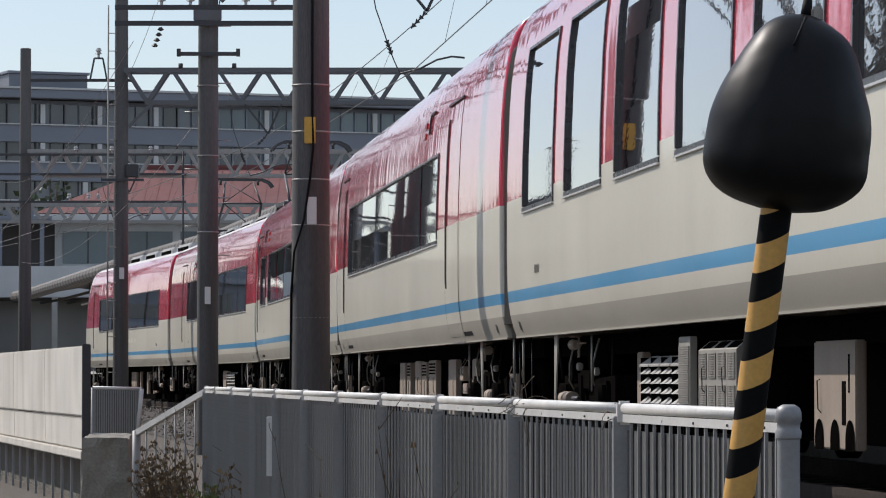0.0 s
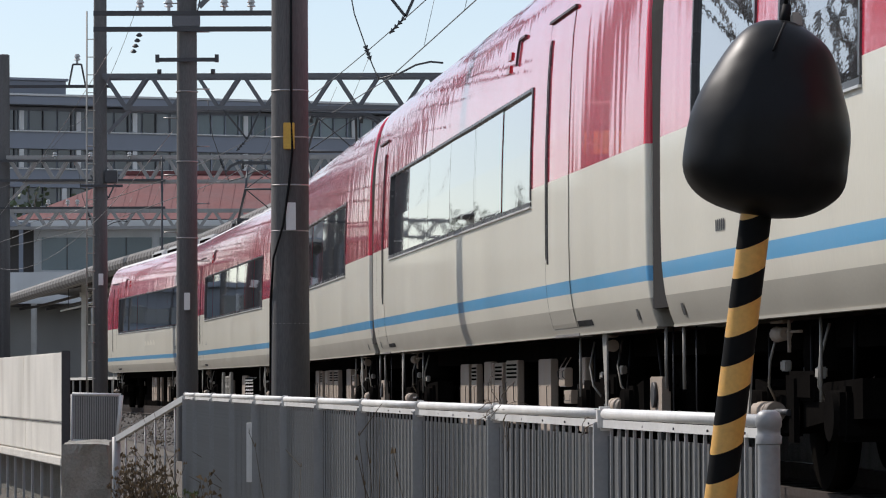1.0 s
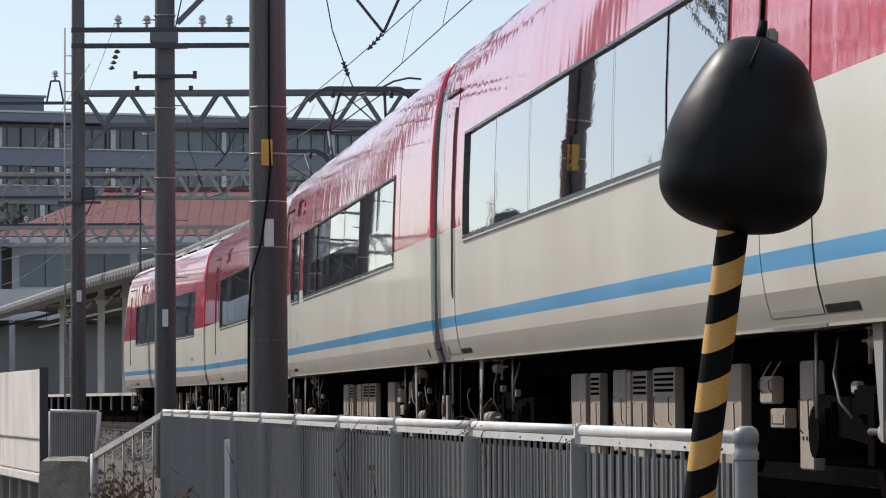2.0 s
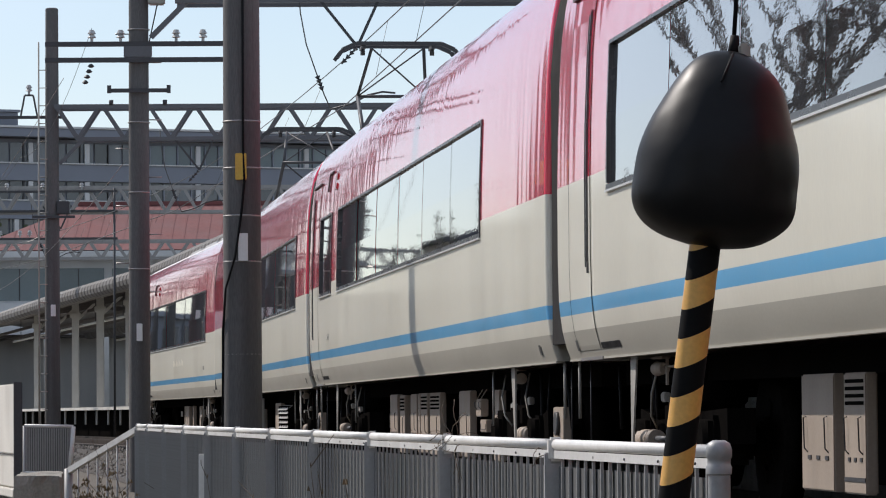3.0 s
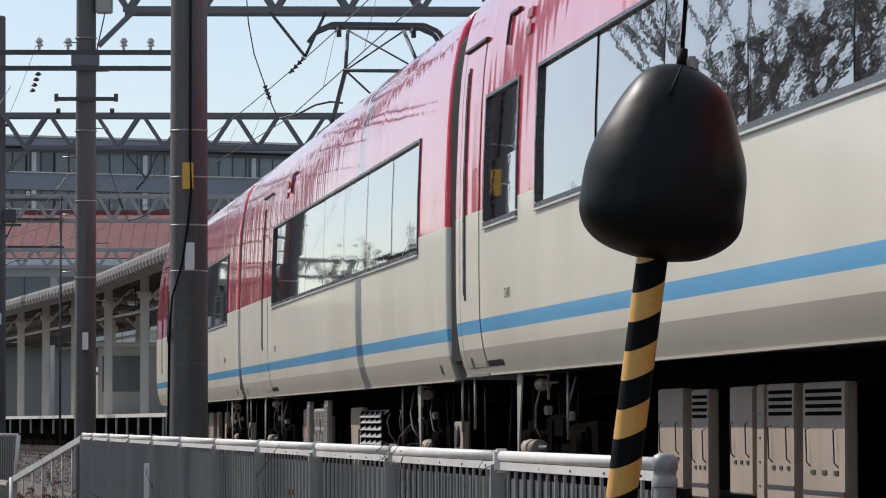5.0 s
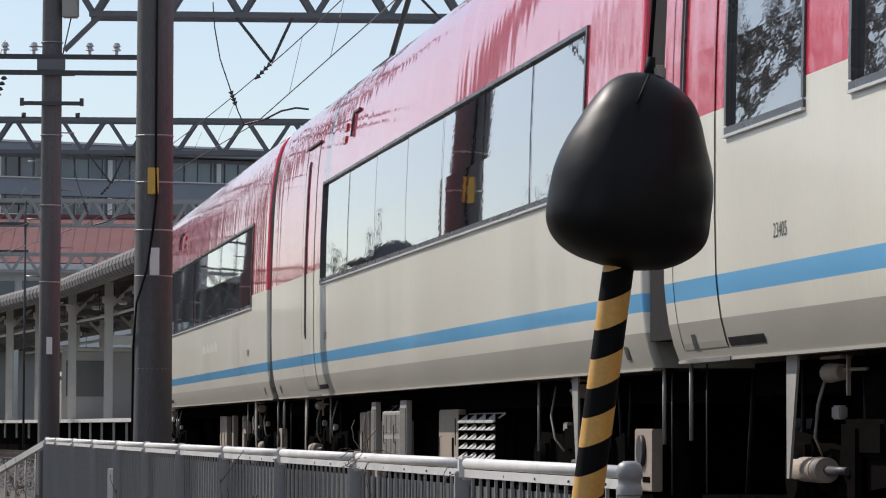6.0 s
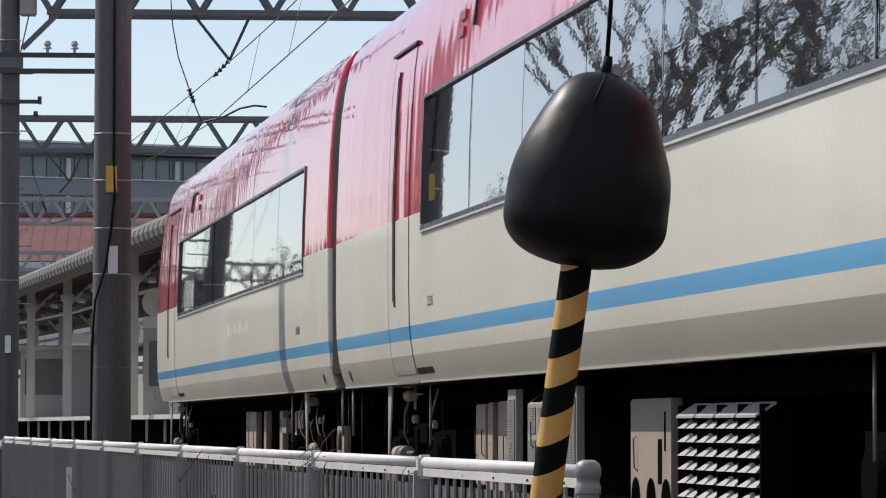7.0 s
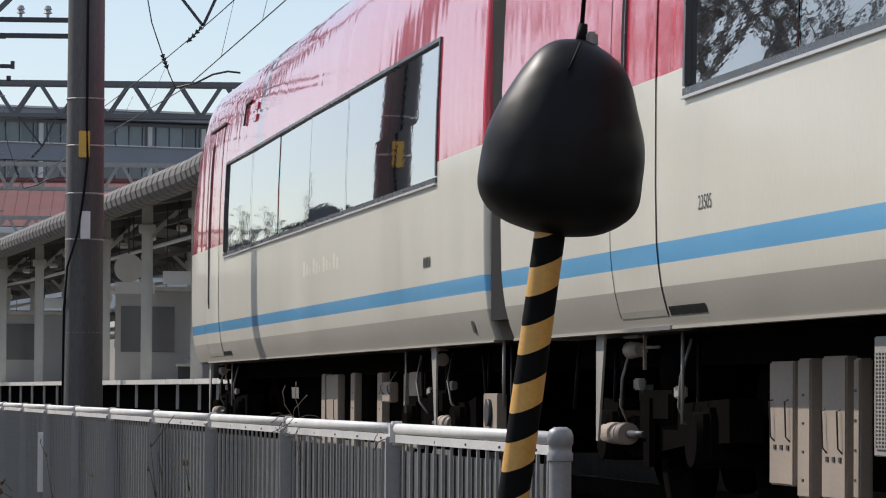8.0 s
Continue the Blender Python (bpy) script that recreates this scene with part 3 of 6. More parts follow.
def under_boxes(car, seed, layout=(), tail=False):
    """The equipment under the floor: cases with doors and handles, mesh boxes, hoods, tanks, pipes."""
    rnd = random.Random(seed)
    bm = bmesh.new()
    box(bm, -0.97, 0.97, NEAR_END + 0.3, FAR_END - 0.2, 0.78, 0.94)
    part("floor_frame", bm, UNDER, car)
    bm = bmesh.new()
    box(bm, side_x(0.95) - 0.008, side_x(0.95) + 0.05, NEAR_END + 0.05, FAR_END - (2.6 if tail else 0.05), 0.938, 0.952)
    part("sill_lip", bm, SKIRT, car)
    # Added dark block, stops daylight showing through below the floor.
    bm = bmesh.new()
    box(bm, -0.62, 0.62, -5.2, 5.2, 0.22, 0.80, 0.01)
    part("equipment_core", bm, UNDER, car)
    plan = list(layout)
    y = -5.2
    while y < 5.0 and not layout:
        kind = rnd.choice(("case", "slim", "slim", "vented", "grille", "hung", "slim"))
        w = rnd.uniform(0.4, 0.8) if kind in ("case", "vented", "grille") else rnd.uniform(0.15, 0.3)
        plan.append((kind, y, y + w))
        y += w + rnd.uniform(0.4, 1.0)
    for kind, y, y_end in plan:
        w = y_end - y
        zt, zb = rnd.uniform(0.78, 0.80), rnd.uniform(0.20, 0.25)
        xf = -1.05 + rnd.uniform(-0.006, 0.006)
        if kind in ("case", "slim", "vented", "wide"):
            xf -= 0.03 if kind == "wide" else 0
            c = thing_part("equipment_case", car)
            bm = bmesh.new()
            box(bm, xf, xf + 0.06, y, y + w, zb, zt, 0.008)
            part("case_body", bm, BOXTAN if layout else rnd.choice((BOXTAN, BOXGREY, UNDER, UNDER, UNDER)), c, "dusty tan underfloor case")
            if kind in ("case", "vented"):
                bent_handle(c, xf, y + w * 0.85, zb + 0.20)
                bent_handle(c, xf, y + w * 0.2, zb + 0.20)
                for k in range(3):
                    block("case_latch", DARKSTEEL, c, xf - 0.005, xf + 0.004, y + w * (0.15 + 0.27 * k), y + w * (0.15 + 0.27 * k) + w * 0.1, zb + 0.155, zb + 0.175)
            if kind == "slim":
                for k in range(4):
                    block("case_bolt", DARKSTEEL, c, xf - 0.003, xf + 0.004, y + w * 0.45, y + w * 0.45 + 0.03, zb + 0.07 + 0.12 * k, zb + 0.08 + 0.12 * k)
            if kind == "vented":
                for k in range(4):
                    block("vent_slit", UNDER, c, xf - 0.003, xf + 0.004, y + w * 0.08, y + w * 0.92, zt - 0.05 - 0.035 * k, zt - 0.032 - 0.035 * k)
                block("case_band", DARKSTEEL, c, xf - 0.004, xf + 0.004, y + 0.01, y + w - 0.01, zb + 0.06, zb + 0.08)
            if kind == "wide":
                bent_handle(c, xf, y + w * 0.85, zb + 0.20)
                block("slot", UNDER, c, xf - 0.003, xf + 0.004, y + w * 0.22, y + w * 0.31, zb + 0.13, zb + 0.36)
                block("slot", UNDER, c, xf - 0.003, xf + 0.004, y + w * 0.13, y + w * 0.16, zb + 0.30, zb + 0.50)
                for o in (0.12, 0.48, 0.86):
                    bm = bmesh.new()
                    rr = w * 0.11
                    lo = [bm.verts.new((xf - 0.003, y + w * o + s * rr, zb - 0.005)) for s in (-1, 1)]
                    up = [bm.verts.new((xf - 0.003, y + w * o + rr * math.cos(q), zb + 0.05 + 0.11 * math.sin(q))) for q in [PI * k / 8 for k in range(9)]]
                    bm.faces.new([lo[0], lo[1]] + up)
                    bmesh.ops.solidify(bm, geom=bm.faces[:], thickness=0.006)
                    part("arched_cut", bm, UNDER, c)
        elif kind == "hung":
            c = thing_part("hanging_box", car)
            block("case_body", BOXTAN, c, -1.085, -1.02, y, y + w, 0.57, 0.72, 0.008, "small dusty tan box")
            for yy in (y + 0.03, y + w - 0.05):
                bm = bmesh.new()
                bar(bm, (-1.08, yy, 0.72), (-1.03, yy, 0.80), 0.015, 0.006)
                part("hanger_strap", bm, BOXTAN, c)
                bent_handle(c, -1.085, yy, 0.64, 0.06)
        elif kind == "square":
            c = thing_part("hanging_box", car)
            block("case_body", BOXTAN, c, -1.085, -1.02, y, y + w, 0.44, 0.545, 0.006, "small dusty tan box")
            block("cover_seam", DARKSTEEL, c, -1.088, -1.083, y + 0.04, y + w - 0.04, 0.46, 0.466)
            for yy in (y + 0.04, y + w - 0.05):
                block("cover_seam", DARKSTEEL, c, -1.088, -1.083, yy, yy + 0.012, 0.462, 0.51)
        elif kind == "grille":
            c = thing_part("resistor_case", car)
            xf = -1.13
            block("case_body", UNDER, c, xf + 0.06, xf + 0.14, y, y + w, zb, zt - 0.06, 0.01)
            for i in range(5):
                block("hood_post", UNDER, c, xf - 0.004, xf + 0.06, y + w * i / 4 - 0.012, y + w * i / 4 + 0.012, zb, 0.74)
            for i in range(4):
                ya, yb = y + w * i / 4 + 0.02, y + w * (i + 1) / 4 - 0.02
                bm = bmesh.new()
                top = [bm.verts.new(p) for p in ((xf + 0.06, ya - 0.07, 0.75), (xf + 0.06, yb - 0.07, 0.75), (xf - 0.02, yb, 0.69), (xf - 0.02, ya, 0.69))]
                low = [bm.verts.new(v.co - Vector((0, 0, 0.012))) for v in top]
                bm.faces.new(top)
                bm.faces.new(low[::-1])
                for k in range(4):
                    bm.faces.new((top[k], low[k], low[(k + 1) % 4], top[(k + 1) % 4]))
                part("top_hood", bm, PLAINGREY, c, "pale grey sloping hood")
                for row in range(6):
                    z = 0.628 - 0.0665 * row
                    for h in range(2):
                        p0 = ya + (yb - ya) * (h * 0.5 + 0.02)
                        p1 = ya + (yb - ya) * (h * 0.5 + 0.46)
                        bm = bmesh.new()
                        v = [bm.verts.new(p) for p in ((xf - 0.02, p0, z), (xf - 0.02, p1, z), (xf + 0.02, p0, z + 0.044), (xf + 0.02, p0 + (p1 - p0) * 0.3, z + 0.044),
                                                       (xf + 0.05, p0, z), (xf + 0.05, p1, z))]
                        for q in ((0, 1, 3, 2), (1, 5, 3), (0, 2, 4), (4, 2, 3, 5), (0, 4, 5, 1)):
                            bm.faces.new([v[j] for j in q])
                        part("scoop", bm, PLAINGREY, c)
        elif kind == "mesh_box":
            c = thing_part("mesh_box", car)
            xf = -1.215
            bm = bmesh.new()
            outline = ((xf, 0.37), (xf, 0.77), (xf + 0.07, 0.825), (xf + 0.10, 0.825), (xf + 0.10, 0.37))
            ends = [[bm.verts.new((px, yy, pz)) for px, pz in outline] for yy in (y, y + w)]
            bm.faces.new(ends[0])
            bm.faces.new(ends[1][::-1])
            for k in range(5):
                bm.faces.new((ends[0][k], ends[1][k], ends[1][(k + 1) % 5], ends[0][(k + 1) % 5]))
            bmesh.ops.recalc_face_normals(bm, faces=bm.faces[:])
            part("case_body", bm, BOXGREY, c, "grey steel box with perforated panels")
            for k in range(4):
                ya = y + w * (0.03 + 0.25 * k)
                for za, zc in ((0.40, 0.555), (0.60, 0.75)):
                    mesh_panel(c, xf - 0.006, ya, ya + w * 0.17, za, zc)
            for k in range(3):
                ya = y + w * (0.05 + 0.33 * k)
                bm = bmesh.new()
                bar(bm, (xf + 0.01, ya + w * 0.11, 0.782), (xf + 0.058, ya + w * 0.11, 0.82), w * 0.22, 0.006)
                part("top_vent", bm, UNDER, c)
            for k in (0.28, 0.82):
                bent_handle(c, xf - 0.006, y + w * k, 0.52, 0.15)
        elif kind == "mesh_side":
            c = thing_part("mesh_guard", car)
            block("guard_frame", BOXGREY, c, -1.235, -1.19, y, y + w, 0.41, 0.86, 0.004, "grey framed perforated guard")
            block("guard_bracket", UNDER, c, -1.189, -0.97, y + w * 0.5, y + w * 0.5 + 0.03, 0.70, 0.84)
            mesh_panel(c, -1.241, y + 0.04, y + w - 0.04, 0.44, 0.80)
        else:
            c = thing_part("air_tank", car)
            bm = bmesh.new()
            tube(bm, (-0.92, y, 0.50), (-0.92, y + w, 0.50), 0.15, seg=18)
            part("tank", bm, BOXTAN, c)
    for yy in [s * rnd.uniform(5.6, 9.6) for s in (-1, 1) for _ in range(4)]:
        bm = bmesh.new()
        tube(bm, (-1.10 + rnd.uniform(-0.02, 0.06), yy, 0.9), (-1.08, yy + rnd.uniform(-0.05, 0.05), rnd.uniform(0.3, 0.6)), 0.012, seg=7)
        part("hose", bm, RUBBER, car)
    for yy in (-9.75, 9.4):
        bm = bmesh.new()
        box(bm, -0.45, 0.45, yy - 0.4, yy + 0.4, 0.7, 0.92, 0.03)
        part("coupler_gear", bm, UNDER, car)
        if tail and yy > 0:
            continue
        rod("end_rod", BOXGREY, car, (-1.26, (NEAR_END if yy < 0 else FAR_END) * 0.994, 0.95), (-1.26, (NEAR_END if yy < 0 else FAR_END) * 0.994, 0.56), 0.011)
        rod("end_cable", DARKSTEEL, car, (-1.2, (NEAR_END if yy < 0 else FAR_END) * 0.985, 0.95), (-1.2, (NEAR_END if yy < 0 else FAR_END) * 0.985, 0.30), 0.005)
        if yy < 0:
            c = thing_part("valve_plate", car)
            block("case_body", BOXTAN, c, -1.12, -1.06, -9.25, -8.75, 0.30, 0.64, 0.006, "dusty tan plate with a round valve")
            rod("valve_wheel", DARKSTEEL, c, (-1.145, -9.0, 0.52), (-1.12, -9.0, 0.52), 0.085, 18)
            block("slot", UNDER, c, -1.124, -1.115, -9.2, -9.0, 0.35, 0.38)


def roof_gear(car, tail):
    for i in range(5):
        y = -7.2 + 3.4 * i
        if tail and y > 3:
            continue
        bm = bmesh.new()
        box(bm, -0.58, 0.58, y - 1.25, y + 1.25, 3.80, 4.08, 0.05)
        unit = part("roof_unit", bm, ROOF, car, "grey air-conditioning unit")
        for k in range(4):
            bm = bmesh.new()
            box(bm, -0.595, -0.57, y - 1.0 + 0.52 * k, y - 0.6 + 0.52 * k, 3.90, 4.0)
            part("roof_grille", bm, UNDER, unit)


def pantograph(car, y, facing):
    p = thing_part("pantograph", car)
    p.matrix_basis = pose(0, y, 0, 0, 0, 0 if facing > 0 else 180)
    bm = bmesh.new()
    for x in (-0.6, 0.6):
        bar(bm, (x, -0.8, 4.12), (x, 0.8, 4.12), 0.07, 0.07)
    for yy in (-0.7, 0.7):
        bar(bm, (-0.6, yy, 4.12), (0.6, yy, 4.12), 0.07, 0.07)
        for x in (-0.6, 0.6):
            tube(bm, (x, yy, 3.9), (x, yy, 4.1), 0.05, seg=10)
    part("base_frame", bm, DARKSTEEL, p)
    bm = bmesh.new()
    for x in (-0.5, 0.5):
        tube(bm, (x, -0.6, 4.16), (x * 0.9, 0.75, 4.78), 0.028, seg=8)
    tube(bm, (-0.47, 0.75, 4.78), (0.47, 0.75, 4.78), 0.022, seg=8)
    tube(bm, (-0.5, -0.6, 4.16), (0.45, 0.75, 4.78), 0.014, seg=6)
    part("lower_arm", bm, DARKSTEEL, p)
    bm = bmesh.new()
    for x in (-0.45, 0.45):
        tube(bm, (x, 0.75, 4.78), (x * 0.75, -0.05, 5.34), 0.022, seg=8)
    tube(bm, (-0.45, 0.75, 4.78), (0.34, -0.05, 5.34), 0.011, seg=6)
    tube(bm, (0.45, 0.75, 4.78), (-0.34, -0.05, 5.34), 0.011, seg=6)
    part("upper_arm", bm, DARKSTEEL, p)
    bm = bmesh.new()
    for yy in (-0.2, 0.2):
        pts = [(-0.80, yy, 5.20), (-0.72, yy, 5.31), (-0.55, yy, 5.385), (0.55, yy, 5.385), (0.72, yy, 5.31), (0.80, yy, 5.20)]
        for a, b in zip(pts, pts[1:]):
            bar(bm, a, b, 0.06, 0.05)
    for x in (-0.45, 0.45):
        bar(bm, (x, -0.2, 5.345), (x, 0.2, 5.345), 0.05, 0.04)
        tube(bm, (x, 0, 5.25), (x, 0, 5.36), 0.03, seg=8)
    part("contact_head", bm, DARKSTEEL, p, "dark pantograph head with curved horns")


WHEELS, CARS = [], []


def make_car(index, label, windows, doors, lamps, number, digits="", tail=False, roof=True, pans=(), seed=1, boxes=(), tall=False):
    """Distances are from the train's first seen gap, as in run()."""
    centre = 20.8 * (index + 0.5)
    car = thing("train_car", car_pose(0, index), label, "train car", "cars of the train")
    loc = lambda u: u - centre
    wins = [(loc(a), loc(b)) for a, b in windows]
    bm = bmesh.new()
    car_body(bm, wins, tail, 11 if tall else WIN_HI)
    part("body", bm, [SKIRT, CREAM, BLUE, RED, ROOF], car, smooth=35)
    for a, b in wins:
        window_unit(car, a, b, tail, zb=3.3 if tall else 2.87)
    for a, b, g in doors:
        door_unit(car, loc(a), loc(b), tail, loc(g))
    for y in lamps:
        lamps_unit(car, loc(y), tail, 1 if index % 2 else -1)
    if number is not None:
        number_unit(car, loc(number), digits)
    if tail:
        for i in range(11):
            bm = bmesh.new()
            yy = loc(71.2) - 0.21 * i
            strip(bm, yy - 0.13 + 0.03 * (i % 3), yy, 1.57 + 0.01 * (i % 2), 1.69 - 0.03 * ((i * 7) % 3), 0.0012)
            part("letter_bar", bm, FAINT, car, "faint grey lettering bar")
    # narrow vent marks and a drain tab near the ends
    for y in (-9.75, 9.3):
        bm = bmesh.new()
        strip(bm, y - 0.05, y + 0.05, 1.0, 1.07, 0.006)
        part("lifting_mark", bm, INK, car)
    for y in (-6.9, 6.9):
        bogie(car, y)
    under_boxes(car, seed, [(k, loc(p), loc(q)) for k, p, q in boxes], tail)
    if roof:
        roof_gear(car, tail)
    for y, f in pans:
        pantograph(car, loc(y), f)
    # bellows towards the next car
    if not tail:
        bm = bmesh.new()
        half = ((1.362, 1.06), (1.362, 2.9), (1.335, 3.2), (1.29, 3.42), (1.16, 3.62))
        outline = [(-x, z) for x, z in half] + [(x, z) for x, z in half[::-1]]
        prev = None
        for k in range(9):
            grow = 1.0 if k % 2 else 0.988
            row = [bm.verts.new((x * grow, FAR_END + 0.01 + k * 0.068, z)) for x, z in outline]
            if prev:
                for i in range(len(row)):
                    bm.faces.new((prev[i], prev[(i + 1) % len(row)], row[(i + 1) % len(row)], row[i]))
            prev = row
        bmesh.ops.recalc_face_normals(bm, faces=bm.faces[:])
        part("gangway_bellows", bm, BELLOWS, car, "brown-grey folded rubber bellows")
    CARS.append((car, index))
    return car


def train():
    narrow = [(-1.72 - 2.66 * i - 1.98, -1.72 - 2.66 * i) for i in range(6)]
    make_car(-1, "red and cream train car with a row of separate tall windows", narrow, [(-20.2, -19.3, -19.5)], [], -2.64, roof=False, seed=3, boxes=(("slim", -5.98, -5.72), ("grille", -8.3, -6.45), ("mesh_side", -9.2, -8.75), ("mesh_box", -10.75, -9.4), ("wide", -13.5, -12.4), ("case", -15.4, -14.4)), tall=True)
    make_car(0, "red and cream train car with one long window band", [(5.7, 18.1)], [(3.55, 4.85, 4.75), (18.8, 19.7, 18.95)], [7.45], None, roof=False, seed=4, boxes=(("case", 13.35, 14.10), ("vented", 12.65, 13.12), ("case", 11.50, 12.07), ("slim", 11.25, 11.43), ("vented", 10.55, 11.17), ("vented", 9.50, 10.37), ("case", 7.22, 8.02), ("hung", 6.15, 6.50), ("square", 5.80, 6.20), ("case", 5.20, 5.56)))
    make_car(1, "red and cream train car with a long and a small window", [(24.4, 37.2), (38.0, 39.55)], [(39.8, 40.8, 40.55)], [37.72], 38.47, "23405", roof=False, seed=6, boxes=(("case", 34.15, 34.9), ("vented", 33.45, 33.92), ("case", 32.3, 32.87), ("slim", 32.05, 32.23), ("vented", 31.35, 31.97), ("vented", 30.3, 31.17), ("case", 28.02, 28.82), ("hung", 26.95, 27.3), ("square", 26.6, 27.0), ("case", 26.0, 26.36)))
    make_car(2, "red and cream train car with two raised pantographs", [(43.3, 57.05)], [(57.66, 58.72, 58.4)], [55.55], 56.66, "23505", roof=True, pans=((44.1, 1), (58.8, -1)), seed=8, boxes=(("case", 56.46, 56.88), ("slim", 56.18, 56.39), ("case", 55.62, 56.0), ("slim", 55.40, 55.49), ("mesh_side", 54.2, 54.5), ("mesh_box", 52.65, 53.9), ("mesh_side", 52.2, 52.6), ("wide", 50.45, 51.5), ("grille", 48.25, 50.0)))
    make_car(3, "red and cream end car of the train with a raked cab", [(64.2, 77.7)], [(78.2, 79.6, 79.2)], [75.3], 64.6, tail=True, roof=True, seed=9, boxes=(("case", 71.63, 72.4), ("slim", 72.5, 72.75), ("slim", 70.64, 70.88), ("slim", 69.05, 69.33), ("hung", 68.42, 68.84), ("slim", 67.76, 67.93), ("case", 67.3, 67.7)))


# ---- poles ----
def concrete_pole(x, y, r0, r1, top, extras=None):
    p = thing("utility_pole", pose(x, y, -0.58), "dark weathered round concrete pole beside the track", "pole", "overhead line poles")
    bm = bmesh.new()
    n = 10
    lathe(bm, [(r0 + (r1 - r0) * i / n, (top + 0.58) * i / n) for i in range(n + 1)] + [(r1 * 0.7, top + 0.6)], 28)
    part("shaft", bm, POLE, p, smooth=50)
    if extras:
        extras(p)
    return p


def zed(z):
    return z + 0.58


def pole_one(p):
    R = 0.172
    for z in (3.37, 2.93, 2.48, 2.05, 1.18, 0.47):
        bm = bmesh.new()
        lathe(bm, [(R + 0.006, zed(z)), (R + 0.01, zed(z) + 0.008), (R + 0.006, zed(z) + 0.016)], 24)
        part("steel_band", bm, STEEL, p)
    bm = bmesh.new()
    box(bm, -0.055, 0.05, -R - 0.03, -R + 0.02, zed(2.82), zed(3.07), 0.006)
    part("tag", bm, YTAG, p, "faded yellow number tag")
    bm = bmesh.new()
    box(bm, -0.03, 0.06, -R - 0.026, -R + 0.02, zed(2.06), zed(2.32), 0.004)
    part("tag", bm, WTAG, p, "white notice tag")
    bm = bmesh.new()
    pts = [(0.02, -R - 0.02, zed(5.6)), (0.02, -R - 0.02, zed(3.1)), (0.03, -R - 0.03, zed(2.8)), (0.0, -R - 0.03, zed(2.5)), (-0.06, -R - 0.03, zed(2.1)),
           (-0.15, -R - 0.01, zed(1.8)), (-R - 0.01, -0.05, zed(1.4)), (-R - 0.02, 0.0, zed(-0.4))]
    sweep(bm, pts, 0.012)
    part("cable", bm, RUBBER, p)


def insulator(bm, x, y, z, s=1.0):
    lathe(bm, [(0.02 * s, z), (0.02 * s, z + 0.05 * s), (0.06 * s, z + 0.06 * s), (0.03 * s, z + 0.10 * s), (0.055 * s, z + 0.11 * s), (0.03 * s, z + 0.16 * s)], 10, (x, y))


def pole_two(p):
    bm = bmesh.new()
    for z in (6.43, 6.18):
        bar(bm, (-1.45, -0.2, zed(z)), (1.75, -0.2, zed(z)), 0.07, 0.075)
    part("cross_arm", bm, DARKSTEEL, p)
    bm = bmesh.new()
    bar(bm, (-0.47, -0.2, zed(5.70)), (0.5, -0.2, zed(5.70)), 0.06, 0.06)
    for x in (-0.45, 0.48):
        box(bm, x - 0.03, x + 0.03, -0.24, -0.16, zed(5.66), zed(5.78))
    for x in (-0.42, 0.42):
        tube(bm, (x, -0.2, zed(5.55)), (x, -0.2, zed(5.47)), 0.035, seg=8)
    part("cross_arm", bm, DARKSTEEL, p)
    bm = bmesh.new()
    for x in (-0.72, -0.27, 0.60, 1.02):
        bm = bmesh.new()
        insulator(bm, x, -0.2, zed(6.46), 1.2)
        part("insulator", bm, INSUL, p, "white porcelain insulator")
    block("switch_box", BOXGREY, p, 0.16, 0.42, -0.24, -0.02, zed(7.05), zed(7.35), 0.02, "small grey switch box")
    rod("box_cable", RUBBER, p, (0.30, -0.13, zed(7.05)), (0.14, -0.16, zed(6.3)), 0.010)
    block("arm_plate", GALV, p, -0.22, 0.22, -0.235, -0.165, zed(6.22), zed(6.40), 0.01)
    for z in (6.66, 5.20, 4.1, 2.9):
        bm = bmesh.new()
        lathe(bm, [(0.172, zed(z)), (0.176, zed(z) + 0.01), (0.172, zed(z) + 0.02)], 24)
        part("steel_band", bm, STEEL, p)
    for i in range(10):
        z = zed(6.6 - 0.45 * i)
        s = 1 if i % 2 else -1
        bm = bmesh.new()
        tube(bm, (s * 0.12, -0.05, z), (s * 0.36, -0.05, z), 0.010, seg=6)
        part("climbing_pin", bm, STEEL, p)
    bm = bmesh.new()
    box(bm, -0.035, 0.055, -0.20, -0.15, zed(1.78), zed(2.05), 0.004)
    part("tag", bm, WTAG, p, "white notice tag")


def pole_three(p):
    bm = bmesh.new()
    tube(bm, (-0.30, -0.15, 0.1), (-0.30, -0.15, zed(9.4)), 0.020, seg=8)
    for i in range(22):
        z = 0.5 + 0.42 * i
        tube(bm, (-0.30, -0.15, z), (-0.10, -0.15, z), 0.011, seg=6)
    part("ladder", bm, BOXGREY, p, "pale metal ladder rail with rungs")
    bm = bmesh.new()
    box(bm, -0.02, 0.09, -0.22, -0.15, zed(2.95), zed(3.22), 0.004)
    part("tag", bm, WTAG, p, "white notice tag")
    bm = bmesh.new()
    box(bm, 0.12, 0.42, -0.2, 0.1, zed(5.35), zed(5.65), 0.02)
    bar(bm, (-0.45, -0.22, zed(5.28)), (0.55, -0.22, zed(5.28)), 0.06, 0.06)
    part("bracket", bm, DARKSTEEL, p)


